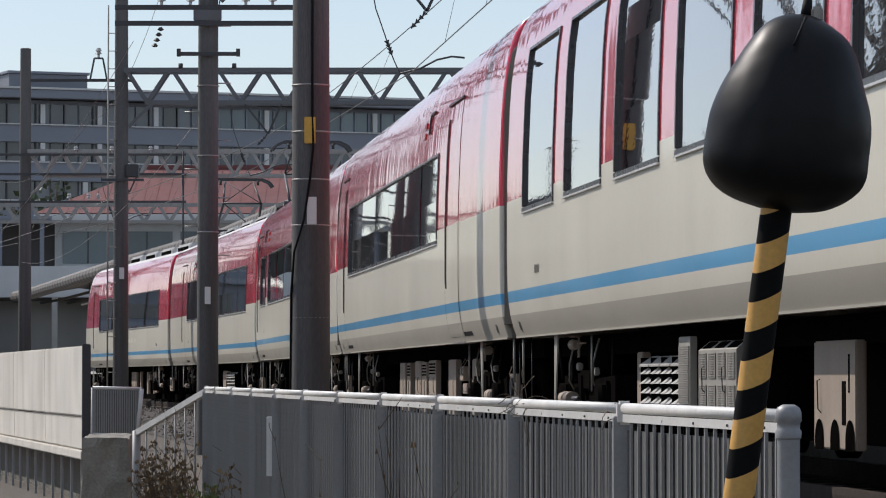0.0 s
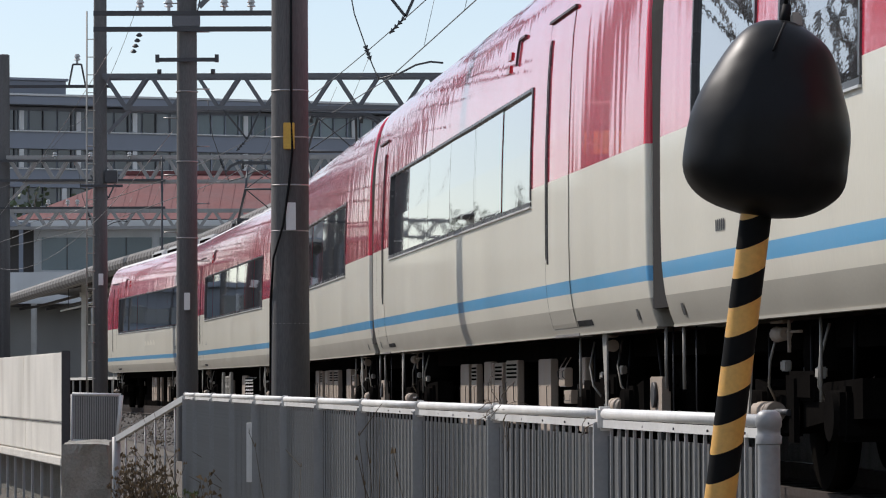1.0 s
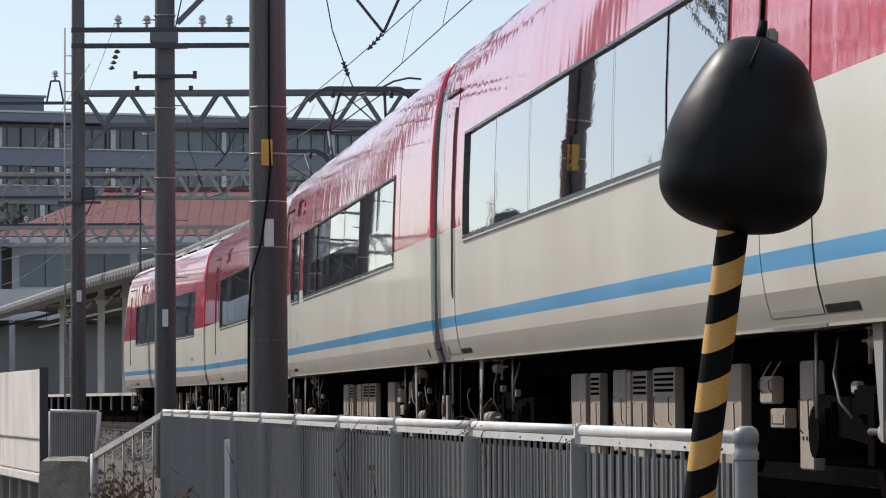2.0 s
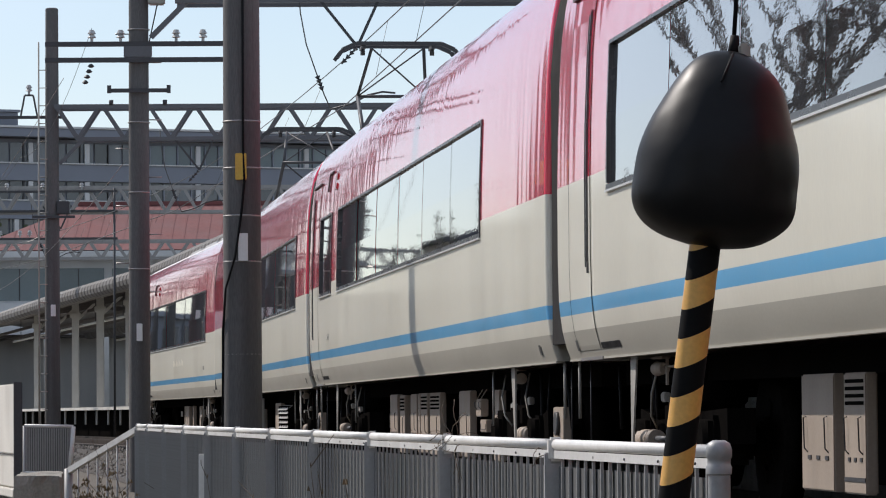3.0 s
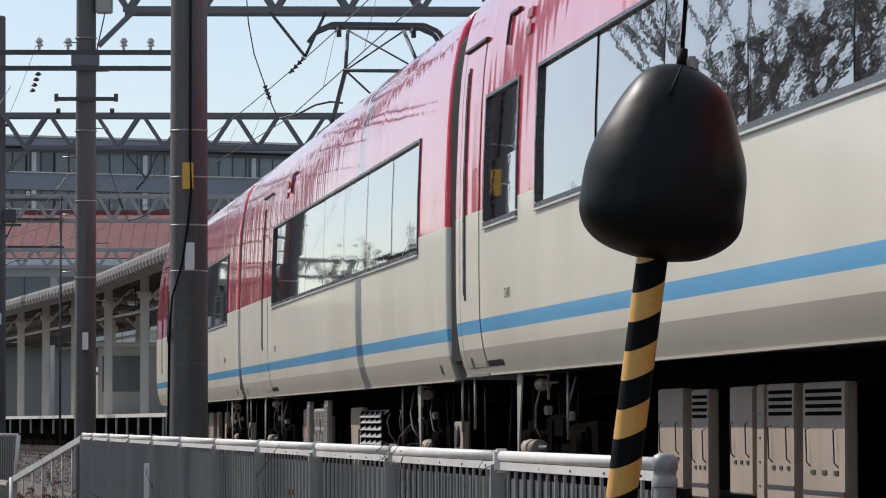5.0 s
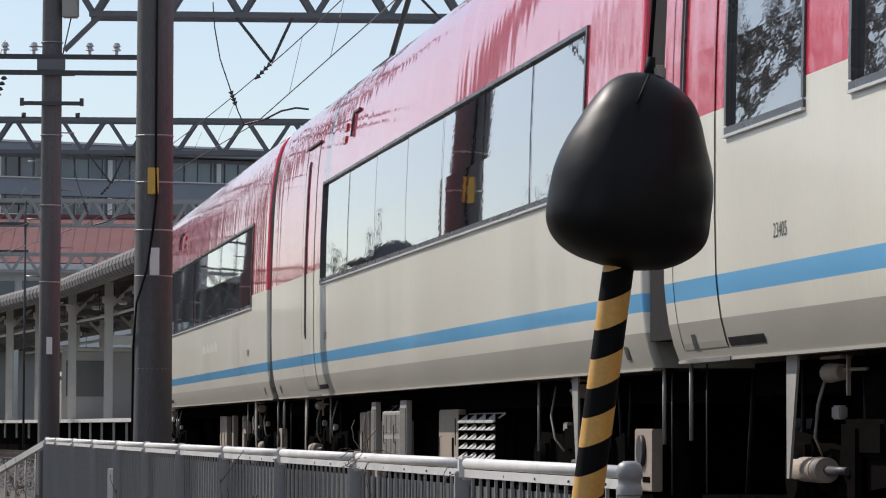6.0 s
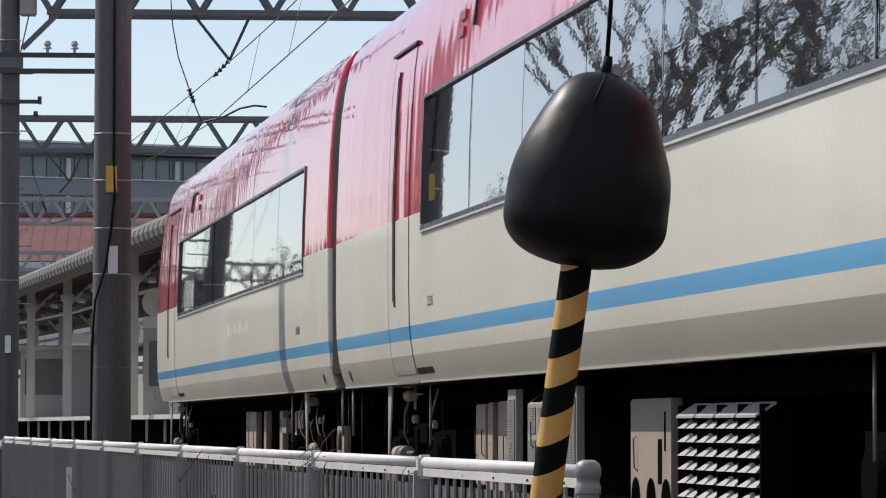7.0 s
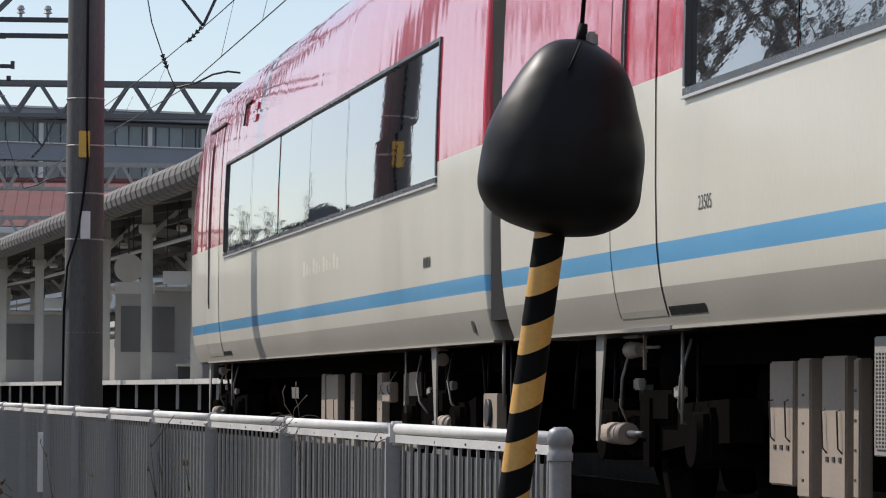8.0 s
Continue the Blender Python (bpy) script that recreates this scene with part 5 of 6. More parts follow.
def station():
    pf = thing("station_platform", pose(0, 0, 0), "raised concrete station platform on short piers", "platform", kind="structure")
    ys = [62 + 4 * i for i in range(36)]
    for y0, y1 in zip(ys, ys[1:]):
        bm = bmesh.new()
        vs = []
        for y in (y0 + 0.02, y1 - 0.02):
            x = edge_x(y)
            vs.append([bm.verts.new((x + o, y, z)) for o, z in ((0, 0.80), (0, 0.90), (7.5, 0.90), (7.5, 0.80))])
        for i in range(4):
            j = (i + 1) % 4
            bm.faces.new((vs[0][i], vs[1][i], vs[1][j], vs[0][j]))
        bm.faces.new(vs[0])
        bm.faces.new(vs[1][::-1])
        part("platform_slab", bm, PLATF, pf)
    for i in range(34):
        y = 67 + 3.2 * i
        x = edge_x(y)
        block("pier", PLATF, pf, x + 0.02, x + 0.08, y, y + 0.30, 0.30, 0.80)
    # Dark sheet stands in for the shade behind the piers.
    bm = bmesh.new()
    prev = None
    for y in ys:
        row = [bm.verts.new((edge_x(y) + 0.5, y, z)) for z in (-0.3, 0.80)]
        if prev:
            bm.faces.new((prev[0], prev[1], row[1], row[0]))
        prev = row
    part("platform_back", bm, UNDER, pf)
    for name, z0, z1, out, mat, label in (("back_screen", -0.4, 3.3, 0.0, SCREENWALL, "pale grey wall beyond the platform"), ("screen_coping", 3.31, 3.55, 0.12, WALLW, "white coping")):
        bm = bmesh.new()
        prev = None
        for y in ys:
            row = [bm.verts.new((edge_x(y) + o, y, z)) for o, z in ((10.5 - out, z0), (10.5 - out, z1), (10.8, z1), (10.8, z0))]
            if prev:
                for i in range(3):
                    bm.faces.new((prev[i], prev[i + 1], row[i + 1], row[i]))
            prev = row
        part(name, bm, mat, pf, label)
    cp = thing("platform_canopy", pose(0, 0, 0), "grey ribbed metal platform canopy with a rounded eave", "canopy", kind="structure")
    # rounded, ribbed eave and the roof behind it
    for off in (0.0, 7.4):
        bm = bmesh.new()
        prev = None
        k = 0
        y = 62.0
        while y < 200:
            x = edge_x(y) + off
            r = (0.30, 0.30, 0.262, 0.262)[k % 4]
            row = [bm.verts.new((x + r * math.cos(a), y, 4.88 + r * math.sin(a))) for a in [PI * 2 * i / 12 for i in range(12)]]
            if prev:
                for i in range(12):
                    j = (i + 1) % 12
                    bm.faces.new((prev[i], prev[j], row[j], row[i]))
            prev = row
            y += (0.62, 0.04, 0.16, 0.04)[k % 4] if y < 150 else (1.0, 0.1, 0.3, 0.1)[k % 4]
            k += 1
        part("eave_roll", bm, CANOPYMAT, cp, "ribbed rounded metal eave")
    bm = bmesh.new()
    prev = None
    for y in ys:
        x = edge_x(y)
        row = [bm.verts.new((x + o, y, z)) for o, z in ((0.1, 4.97), (3.6, 5.5), (7.4, 4.95), (7.4, 4.85), (3.6, 5.38), (0.1, 4.80))]
        if prev:
            for i in range(6):
                j = (i + 1) % 6
                bm.faces.new((prev[i], row[i], row[j], prev[j]))
        prev = row
    part("roof_sheet", bm, CANOPYMAT, cp)
    for i in range(13):
        y = 65.0 + 8.17 * i
        x = edge_x(y)
        for o in (1.1, 5.6):
            block("pillar", PILLAR, cp, x + o - 0.13, x + o + 0.13, y - 0.13, y + 0.13, 0.9, 5.0, 0.01, "pale painted steel pillar")
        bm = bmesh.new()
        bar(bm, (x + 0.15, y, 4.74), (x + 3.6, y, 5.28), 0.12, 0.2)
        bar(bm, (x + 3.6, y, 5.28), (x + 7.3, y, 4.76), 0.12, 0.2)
        part("rafter", bm, UNDERSHADE, cp)
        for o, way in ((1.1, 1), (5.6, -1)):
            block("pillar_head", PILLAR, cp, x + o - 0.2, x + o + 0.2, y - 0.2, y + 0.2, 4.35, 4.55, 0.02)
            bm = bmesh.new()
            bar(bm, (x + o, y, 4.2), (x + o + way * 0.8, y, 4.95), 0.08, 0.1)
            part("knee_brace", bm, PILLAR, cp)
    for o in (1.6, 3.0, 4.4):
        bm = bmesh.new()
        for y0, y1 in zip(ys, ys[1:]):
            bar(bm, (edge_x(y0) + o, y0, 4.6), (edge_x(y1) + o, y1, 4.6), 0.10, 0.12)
        part("purlin", bm, UNDERSHADE, cp)
    for i in range(12):
        y = 73.0 + 5.5 * i
        lt = thing("platform_light", pose(edge_x(y) + 1.9, y, 4.42), "white box light hung below the canopy", "light", "platform lights")
        block("casing", PILLAR, lt, -0.12, 0.12, -0.7, 0.7, 0, 0.10, 0.02)
        for yy in (-0.5, 0.5):
            rod("hanger", DARKSTEEL, lt, (0, yy, 0.10), (0, yy, 0.62), 0.012)
    for o, z, r in ((1.35, 4.05, 0.045), (6.1, 4.1, 0.06), (8.4, 3.75, 0.09), (8.5, 2.75, 0.11)):
        pipe = thing("platform_conduit", pose(0, 0, 0), "pale conduit run along the platform roof", "conduit", "platform conduits")
        bm = bmesh.new()
        sweep(bm, [(edge_x(y) + o, y, z) for y in ys[:30]], r, 8)
        part("run", bm, PILLAR, pipe)
        for y in ys[:30:2]:
            rod("hanger", DARKSTEEL, pipe, (edge_x(y) + o, y, z), (edge_x(y) + o, y, min(z + 1.2, 5.0)), 0.015)
    # boards and doors on the screen wall
    rnd = random.Random(8)
    y = 76.0
    while y < 150:
        x = edge_x(y) + 10.3
        n = rnd.uniform(0.8, 2.6)
        h = rnd.choice((1.0, 1.2, 2.0))
        z0 = 0.92 if h == 2.0 else 1.9
        bd = thing("platform_door" if h == 2.0 else "notice_board", pose(x, y, z0), "grey service door in the screen wall" if h == 2.0 else "framed notice board on the screen wall", "door" if h == 2.0 else "board")
        block("panel", rnd.choice((WTAG, SPANDREL, GREENGLASS, SLATE)), bd, -0.06, 0.12, 0, n, 0, h, 0.01)
        block("frame_rail", PILLAR, bd, -0.09, 0.12, -0.05, n + 0.05, h, h + 0.06, 0.01)
        for yy in (-0.06, n):
            block("frame_post", PILLAR, bd, -0.09, 0.12, yy, yy + 0.06, 0, h, 0.01)
        y += n + rnd.uniform(0.6, 3.0)
    # clutter below the canopy
    for i, (y, o, w, h) in enumerate(((74, 3.2, 1.6, 1.1), (83, 3.4, 2.2, 2.3), (96, 3.0, 1.6, 1.6), (104, 3.5, 2.6, 2.4), (118, 3.0, 2.0, 1.4), (131, 3.3, 2.4, 2.3))):
        x = edge_x(y) + o
        kiosk = thing("platform_kiosk" if h > 2 else "platform_bench", pose(x, y, 0.90), "grey cabin on the platform" if h > 2 else "low grey bench on the platform", "cabin" if h > 2 else "bench")
        if h > 2:
            block("cabin_wall", CABIN, kiosk, -w / 2, w / 2, -w, w, 0, h, 0.02)
            block("cabin_window", DARKGLASS, kiosk, -w / 2 - 0.02, -w / 2 + 0.01, -w + 0.3, w * 0.4, 0.9, 2.0)
            block("cabin_door", SLATE, kiosk, -w / 2 - 0.02, -w / 2 + 0.01, w * 0.55, w - 0.1, 0, 2.0)
            block("cabin_window", DARKGLASS, kiosk, -w / 2 + 0.15, w * 0.1, -w - 0.02, -w + 0.01, 0.8, 2.0)
            block("cabin_roof", PILLAR, kiosk, -w / 2 - 0.15, w / 2 + 0.15, -w - 0.15, w + 0.15, h + 0.004, h + 0.12, 0.01)
        else:
            block("bench_seat", PILLAR, kiosk, -0.3, 0.3, -w, w, 0.38, 0.45, 0.01)
            block("bench_back", PILLAR, kiosk, 0.25, 0.3, -w, w, 0.5, 0.9, 0.01)
            for yy in (-w + 0.2, w - 0.2):
                block("bench_leg", DARKSTEEL, kiosk, -0.25, 0.25, yy - 0.03, yy + 0.03, 0, 0.38)
    sg = thing("round_platform_sign", pose(edge_x(93) + 1.11, 93, 3.64), "pale round sign hung below the canopy", "sign")
    rod("disc", PLATF, sg, (0, -0.02, 0), (0, 0.02, 0), 0.35, 32)
    rod("hanger", DARKSTEEL, sg, (0, 0, 0.33), (0, 0, 1.35), 0.02)
    for i in range(5):
        y = 80 + 9 * i
        lb = thing("hanging_sign", pose(edge_x(y) + 1.9, y, 3.3), "small white sign hung below the canopy", "sign", "hanging signs")
        block("panel", WTAG, lb, -0.5, 0.5, -0.05, 0.05, -0.15, 0.15, 0.01)
        for x in (-0.4, 0.4):
            rod("hanger", DARKSTEEL, lb, (x, 0, 0.15), (x, 0, 1.7), 0.012)


REDROOF = material("dull_red_roof_tiles", (0.18, 0.062, 0.056), 0.8, var=0.15, scale=0.8, fine=8, stain=0.3, stain_color=(0.08, 0.035, 0.033), stretch=(1, 1, 1))
# Cladding and glass tones are lifted to carry some distance haze.
SLATE = material("dark_grey_cladding", (0.185, 0.20, 0.225), 0.7, var=0.12, scale=0.5, stain=0.2, stain_color=(0.05, 0.05, 0.055))
SPANDREL = material("grey_spandrel", (0.23, 0.25, 0.285), 0.7, var=0.08, scale=0.5, stain=0.2, stain_color=(0.16, 0.16, 0.17))
DARKGLASS = material("office_glass", (0.085, 0.096, 0.11), 0.12, var=0.3, scale=0.4, obj_random=0.4, spec=0.7)
GREENGLASS = material("green_office_glass", (0.15, 0.19, 0.20), 0.15, var=0.2, scale=0.4, obj_random=0.3)


def farther(k):
    """Larger and farther off by the factor k, as seen from the crossing."""
    return pose(0, 0, 0.62) @ Matrix.Diagonal((k, k, k, 1)) @ pose(0, 0, -0.62)


def red_house():
    h = thing("red_roofed_building", farther(1.45) @ pose(0, 142, 0), "low white building with a dull red hipped roof", "building")
    x0, x1, ye, ez, rz = -15.2, 6.0, 12.0, 6.75, 8.75
    bm = bmesh.new()
    e = [bm.verts.new(p) for p in ((x0, 0, ez), (x1, 0, ez), (x1, ye, ez), (x0, ye, ez))]
    r = [bm.verts.new(p) for p in ((x0 + 3.9, ye / 2, rz), (x1 - 3.9, ye / 2, rz))]
    for q in ((e[0], e[1], r[1], r[0]), (e[1], e[2], r[1]), (e[2], e[3], r[0], r[1]), (e[3], e[0], r[0]), (e[3], e[2], e[1], e[0])):
        bm.faces.new(q)
    roof = part("roof", bm, REDROOF, h, "dull red sheet roof")
    for i in range(46):
        x = x0 + 0.3 + i * 0.455
        t = min(1.0, (x - x0) / 3.9, (x1 - x) / 3.9)
        bm = bmesh.new()
        bar(bm, (x, 0.02, ez + 0.005), (x, ye / 2 * t, ez + (rz - ez) * t + 0.005), 0.03, 0.02)
        part("roof_seam", bm, REDROOF, roof)
    block("ridge_cap", REDROOF, roof, x0 + 3.7, x1 - 3.7, ye / 2 - 0.15, ye / 2 + 0.15, rz - 0.05, rz + 0.12, 0.03)
    block("gutter", WALLW, h, x0, x1, -0.16, -0.005, ez - 0.28, ez - 0.04, 0.03)
    block("wall", WALLW, h, x0 + 0.7, x1 - 0.7, 0.8, ye - 0.8, -0.58, ez - 0.004)
    for i in range(9):
        x = x0 + 1.0 + i * 2.2
        w = thing_part("window", h)
        block("pane", GREENGLASS, w, x, x + 1.9, 0.74, 0.79, 4.9, 6.1)
        block("window_frame", DARKSTEEL, w, x + 0.93, x + 0.97, 0.72, 0.78, 4.9, 6.1)
        block("window_sill", WALLW, w, x - 0.1, x + 2.0, 0.68, 0.79, 4.8, 4.89)
    block("terrace_wall", WALLW, h, x0 - 6, x1 - 8, -1.2, -0.9, 3.6, 4.75)
    block("terrace_deck", UNDERSHADE, h, x0 - 6, x1 - 8, -0.9, 0.8, 3.5, 3.62)
    # Dark sheet put in for the open gallery's inner shade.
    block("gallery_wall", UNDERSHADE, h, x0 - 6, x0 + 0.68, 1.2, 1.4, 3.63, 6.45, 0, "dark sheet standing for the shade inside the gallery")
    block("gallery_roof", SPANDREL, h, x0 - 6.2, x0 + 0.68, -0.9, 1.4, 6.46, 6.62, 0.02)
    block("gallery_base", SCREENWALL, h, x0 - 6, x1 - 8, 0.4, 0.7, -0.58, 3.49)
    for i in range(5):
        block("gallery_post", SPANDREL, h, x0 - 5.9 + i * 1.55, x0 - 5.75 + i * 1.55, -0.7, -0.55, 4.76, 6.45)
    for i in range(9):
        block("terrace_post", PILLAR, h, x0 - 5.8 + i * 2.2, x0 - 5.6 + i * 2.2, -1.15, -0.95, -0.58, 3.6)


def office_block():
    a, b = Vector((-21.5, 177, 0)), Vector((8, 189, 0))
    d = b - a
    o = thing("office_building", farther(1.38) @ Matrix.Translation(a) @ Matrix.Rotation(math.atan2(d.y, d.x), 4, "Z"), "long dark grey office building with window bands", "building")
    L = d.length
    block("wall", SLATE, o, 0, L, 0.3, 14, -0.58, 13.6)
    block("roof", SPANDREL, o, -0.6, L + 0.6, -0.5, 14.5, 13.65, 14.05, 0.03, "pale flat roof edge")
    block("roof_coping", WALLW, o, -0.62, L + 0.62, -0.56, -0.2, 14.06, 14.16, 0.01)
    block("roof_parapet", SLATE, o, 1.6, 5.4, 0.6, 9, 14.06, 14.85, 0.02)
    block("roof_parapet_cap", SPANDREL, o, 1.5, 5.5, 0.5, 9.2, 14.86, 14.98, 0.02)
    bands = ((12.5, 13.4), (10.75, 11.6), (8.95, 9.8), (7.15, 8.0))
    for z0, z1 in ((11.62, 12.48), (9.82, 10.73), (8.02, 8.93), (6.2, 7.13)):
        block("spandrel", SPANDREL, o, 0, L, 0.02, 0.28, z0, z1, 0.02)
        block("spandrel_ledge", WALLW, o, 0, L, -0.06, 0.015, z1 - 0.06, z1, 0.01)
    n = 46
    for row, (z0, z1) in enumerate(bands):
        for i in range(n):
            x = L * i / n
            right = x > 11
            w = thing_part("window", o)
            block("pane", GREENGLASS if right and row == 0 else DARKGLASS, w, x + 0.05, x + L / n - 0.05, 0.22, 0.28, z0, z1)
            if right or i % 2 == 0:
                block("mullion", SPANDREL if right else DARKSTEEL, w, x - 0.03, x + 0.03, 0.12, 0.26, z0, z1)
        for i in range(0, n, 4 if row < 2 else 7):
            x = L * i / n
            block("column", WALLW, o, x + 0.2, x + 0.42, 0.03, 0.2, z0, z1)


# ---- overhead wires ----
def wires():
    """Contact and carrier wires of each track, and the feeder lines on the poles."""
    stops = [-20, 6, 33, 60, 90, 118, 150, 200]
    for centre in (1.4,):
        line = thing("overhead_line", pose(0, 0, 0), "thin dark contact wire hung from a carrier wire", "overhead wire", "overhead wires")
        bm = bmesh.new()
        sweep(bm, [track(u, centre + (0.22 if u < 80 else -0.1)) + Vector((0, 0, 5.42)) for u in stops], 0.009)
        part("contact_wire", bm, WIRE, line)
        bm = bmesh.new()
        line_pts = []
        for a, b in zip(stops, stops[1:]):
            p, q = track(a, centre + 0.4), track(b, centre + 0.4)
            line_pts += sag(p + Vector((0, 0, 6.3)), q + Vector((0, 0, 6.3)), 0.1, 8)[1 if line_pts else 0:]
        sweep(bm, line_pts, 0.009)
        part("carrier_wire", bm, WIRE, line)
        for a, b in zip(stops, stops[1:]):
            for k in range(1, 5):
                t = k / 5
                p = track(a + (b - a) * t, centre + (0.22 if b < 80 else 0.06))
                rod("dropper", WIRE, line, p + Vector((0, 0, 5.42)), track(a + (b - a) * t, centre + 0.4) + Vector((0, 0, 6.3 - 0.1 * 4 * t * (1 - t))), 0.004, 5)
    for u, py in ((60, 60.0), (90, 90.0), (118, 118.0)):
        p = track(u, 1.4)
        br = thing("wire_bracket", pose(p.x, py - 0.3, 0), "dark steady arm and insulators below the girder", "bracket", "wire brackets")
        bm = bmesh.new()
        sweep(bm, [(-0.46, 0, 7.3), (-0.43, 0, 6.9), (-0.34, 0, 6.4), (-0.16, 0, 5.88), (-0.06, 0, 5.6), (0.04, 0, 5.38)], 0.010)
        part("hanger_wire", bm, WIRE, br)
        bm = bmesh.new()
        sweep(bm, [(0.04, 0, 5.38), (0.35, 0, 5.46), (0.62, 0, 5.60), (0.85, 0, 5.65), (1.05, 0, 5.63)], 0.016)
        part("steady_arm", bm, DARKSTEEL, br)
        bm = bmesh.new()
        bar(bm, (0.79, 0, 7.08), (0.46, 0, 6.36), 0.045, 0.045)
        bar(bm, (-0.11, 0, 7.08), (0.46, 0, 6.36), 0.045, 0.045)
        part("v_hanger", bm, DARKSTEEL, br)
        for (xa, za), (xb, zb) in (((0.44, 6.34), (0.21, 6.09)), ((-0.17, 5.90), (-0.09, 5.68))):
            bm = bmesh.new()
            tube(bm, (xa, 0, za), (xb, 0, zb), 0.014, seg=6)
            for k in range(4):
                c = Vector((xa + (xb - xa) * k / 4, 0, za + (zb - za) * k / 4))
                e = c + (Vector((xb - xa, 0, zb - za)).normalized() * 0.05)
                tube(bm, c, e, 0.045, 0.018, seg=10)
            part("insulator", bm, DARKSTEEL, br)
    feed = thing("feeder_lines", pose(0, 0, 0), "thin sagging feeder wires between the poles", "wire")
    tops = {1: (-1.245, 36.0), 2: (-3.69, 60.0), 3: (-7.58, 90.0), 4: (-12.9, 118.0)}
    for dx, z in ((-0.72, 6.68),):
        bm = bmesh.new()
        sweep(bm, sag((tops[2][0] + dx, 59.8, z), (tops[3][0] + dx, 89.8, z), 0.5) + sag((tops[3][0] + dx, 89.8, z), (tops[4][0] + dx, 117.8, z), 0.5)[1:]
              + sag((tops[4][0] + dx, 117.8, z), (tops[4][0] - 9 + dx, 150, z), 0.5)[1:], 0.0045, 5)
        part("wire", bm, WIRE, feed)
    for (a, b, drop) in (((-4.85, 59.8, 5.9), (-14.5, 117.5, 4.3), 0.4), ((-3.9, 59.9, 4.6), (-13.0, 117.9, 4.2), 0.7), ((-7.7, 89.8, 4.9), (-22, 150, 5.6), 0.6)):
        bm = bmesh.new()
        sweep(bm, sag(a, b, drop), 0.0045, 5)
        part("wire", bm, STEEL, feed)
    hs = thing("insulator_string", pose(-4.42, 59.75, 0), "dark insulator string hung from the cross arm", "insulator")
    bm = bmesh.new()
    for k in range(4):
        lathe(bm, [(0.02, 5.80 + 0.085 * k), (0.055, 5.82 + 0.085 * k), (0.02, 5.86 + 0.085 * k)], 10, (-0.03 * (3 - k), 0))
    part("shed", bm, DARKSTEEL, hs)
    # four-legged insulator horn on the far girder's left end
    hn = thing("insulator_horn", pose(-8.12, 90, 7.74), "small steel frame with an insulator on top", "insulator")
    bm = bmesh.new()
    bar(bm, (-0.20, 0, -0.1), (-0.10, 0, 0.42), 0.04, 0.04)
    bar(bm, (0.20, 0, -0.1), (0.10, 0, 0.42), 0.04, 0.04)
    bar(bm, (-0.10, 0, 0.42), (0.10, 0, 0.42), 0.04, 0.04)
    bar(bm, (-1.6, 0, -0.1), (0.8, 0, -0.1), 0.07, 0.07)
    part("frame", bm, DARKSTEEL, hn)
    bm = bmesh.new()
    insulator(bm, 0, 0, 0.44, 1.4)
    part("insulator", bm, INSUL, hn)
    for i, (x, z) in enumerate(((-11.3, 7.56), (-10.2, 7.56), (-9.0, 7.56), (-11.5, 6.1), (-10.9, 6.1), (-10.6, 6.1))):
        ib = thing("line_insulator", pose(x, 117.6, z), "small white line insulator", "insulator", "line insulators")
        bm = bmesh.new()
        insulator(bm, 0, 0, 0, 1.3)
        part("shed", bm, INSUL, ib)
    cross = thing("cross_arm_bars", pose(0, 117.6, 0), "thin dark bars carrying white insulators", "cross arm")
    for z in (6.05, 6.9, 7.5):
        bm = bmesh.new()
        bar(bm, (-14.5, 0, z), (-7.9, 0, z), 0.06, 0.07)
        part("bar", bm, DARKSTEEL, cross)
    for x in (-14.4, -13.7, -8.0):
        rod("upright", DARKSTEEL, cross, (x, 0, -0.58), (x, 0, 7.6), 0.035)


# ---- the houses and bare trees across the road, most seen mirrored in the train ----
def bare_tree(x, y, h, seed):
    rnd = random.Random(seed)
    tr = thing("bare_tree", pose(x, y, -0.58), "leafless winter tree with fine dark branches", "tree", "bare trees")
    trunk, crown = bmesh.new(), bmesh.new()

    def grow(bm, p, d, l, r, depth):
        q = p + d * l
        tube(bm, p, q, r, r * 0.7, seg=7 if depth < 2 else 4, caps=False)
        if depth >= 5:
            return
        for _ in range(3 if depth in (1, 2, 3) else 2):
            e = (d + Vector((rnd.uniform(-1, 1), rnd.uniform(-1, 1), rnd.uniform(-0.15, 0.7))) * 0.62).normalized()
            grow(crown, q, e, l * rnd.uniform(0.62, 0.85), r * 0.62, depth + 1)

    grow(trunk, Vector((0, 0, 0)), Vector((rnd.uniform(-.05, .05), rnd.uniform(-.05, .05), 1)).normalized(), h * 0.26, h * 0.022, 0)
    part("trunk", trunk, BARK, tr)
    tagged(part("crown", crown, BARK, tr), kind="stuff")


PLASTER = material("house_plaster", (0.60, 0.57, 0.51), 0.85, var=0.1, scale=0.8, stain=0.25, stain_color=(0.35, 0.32, 0.28))
TILE = material("grey_roof_tile", (0.10, 0.10, 0.11), 0.6, var=0.2, scale=3)


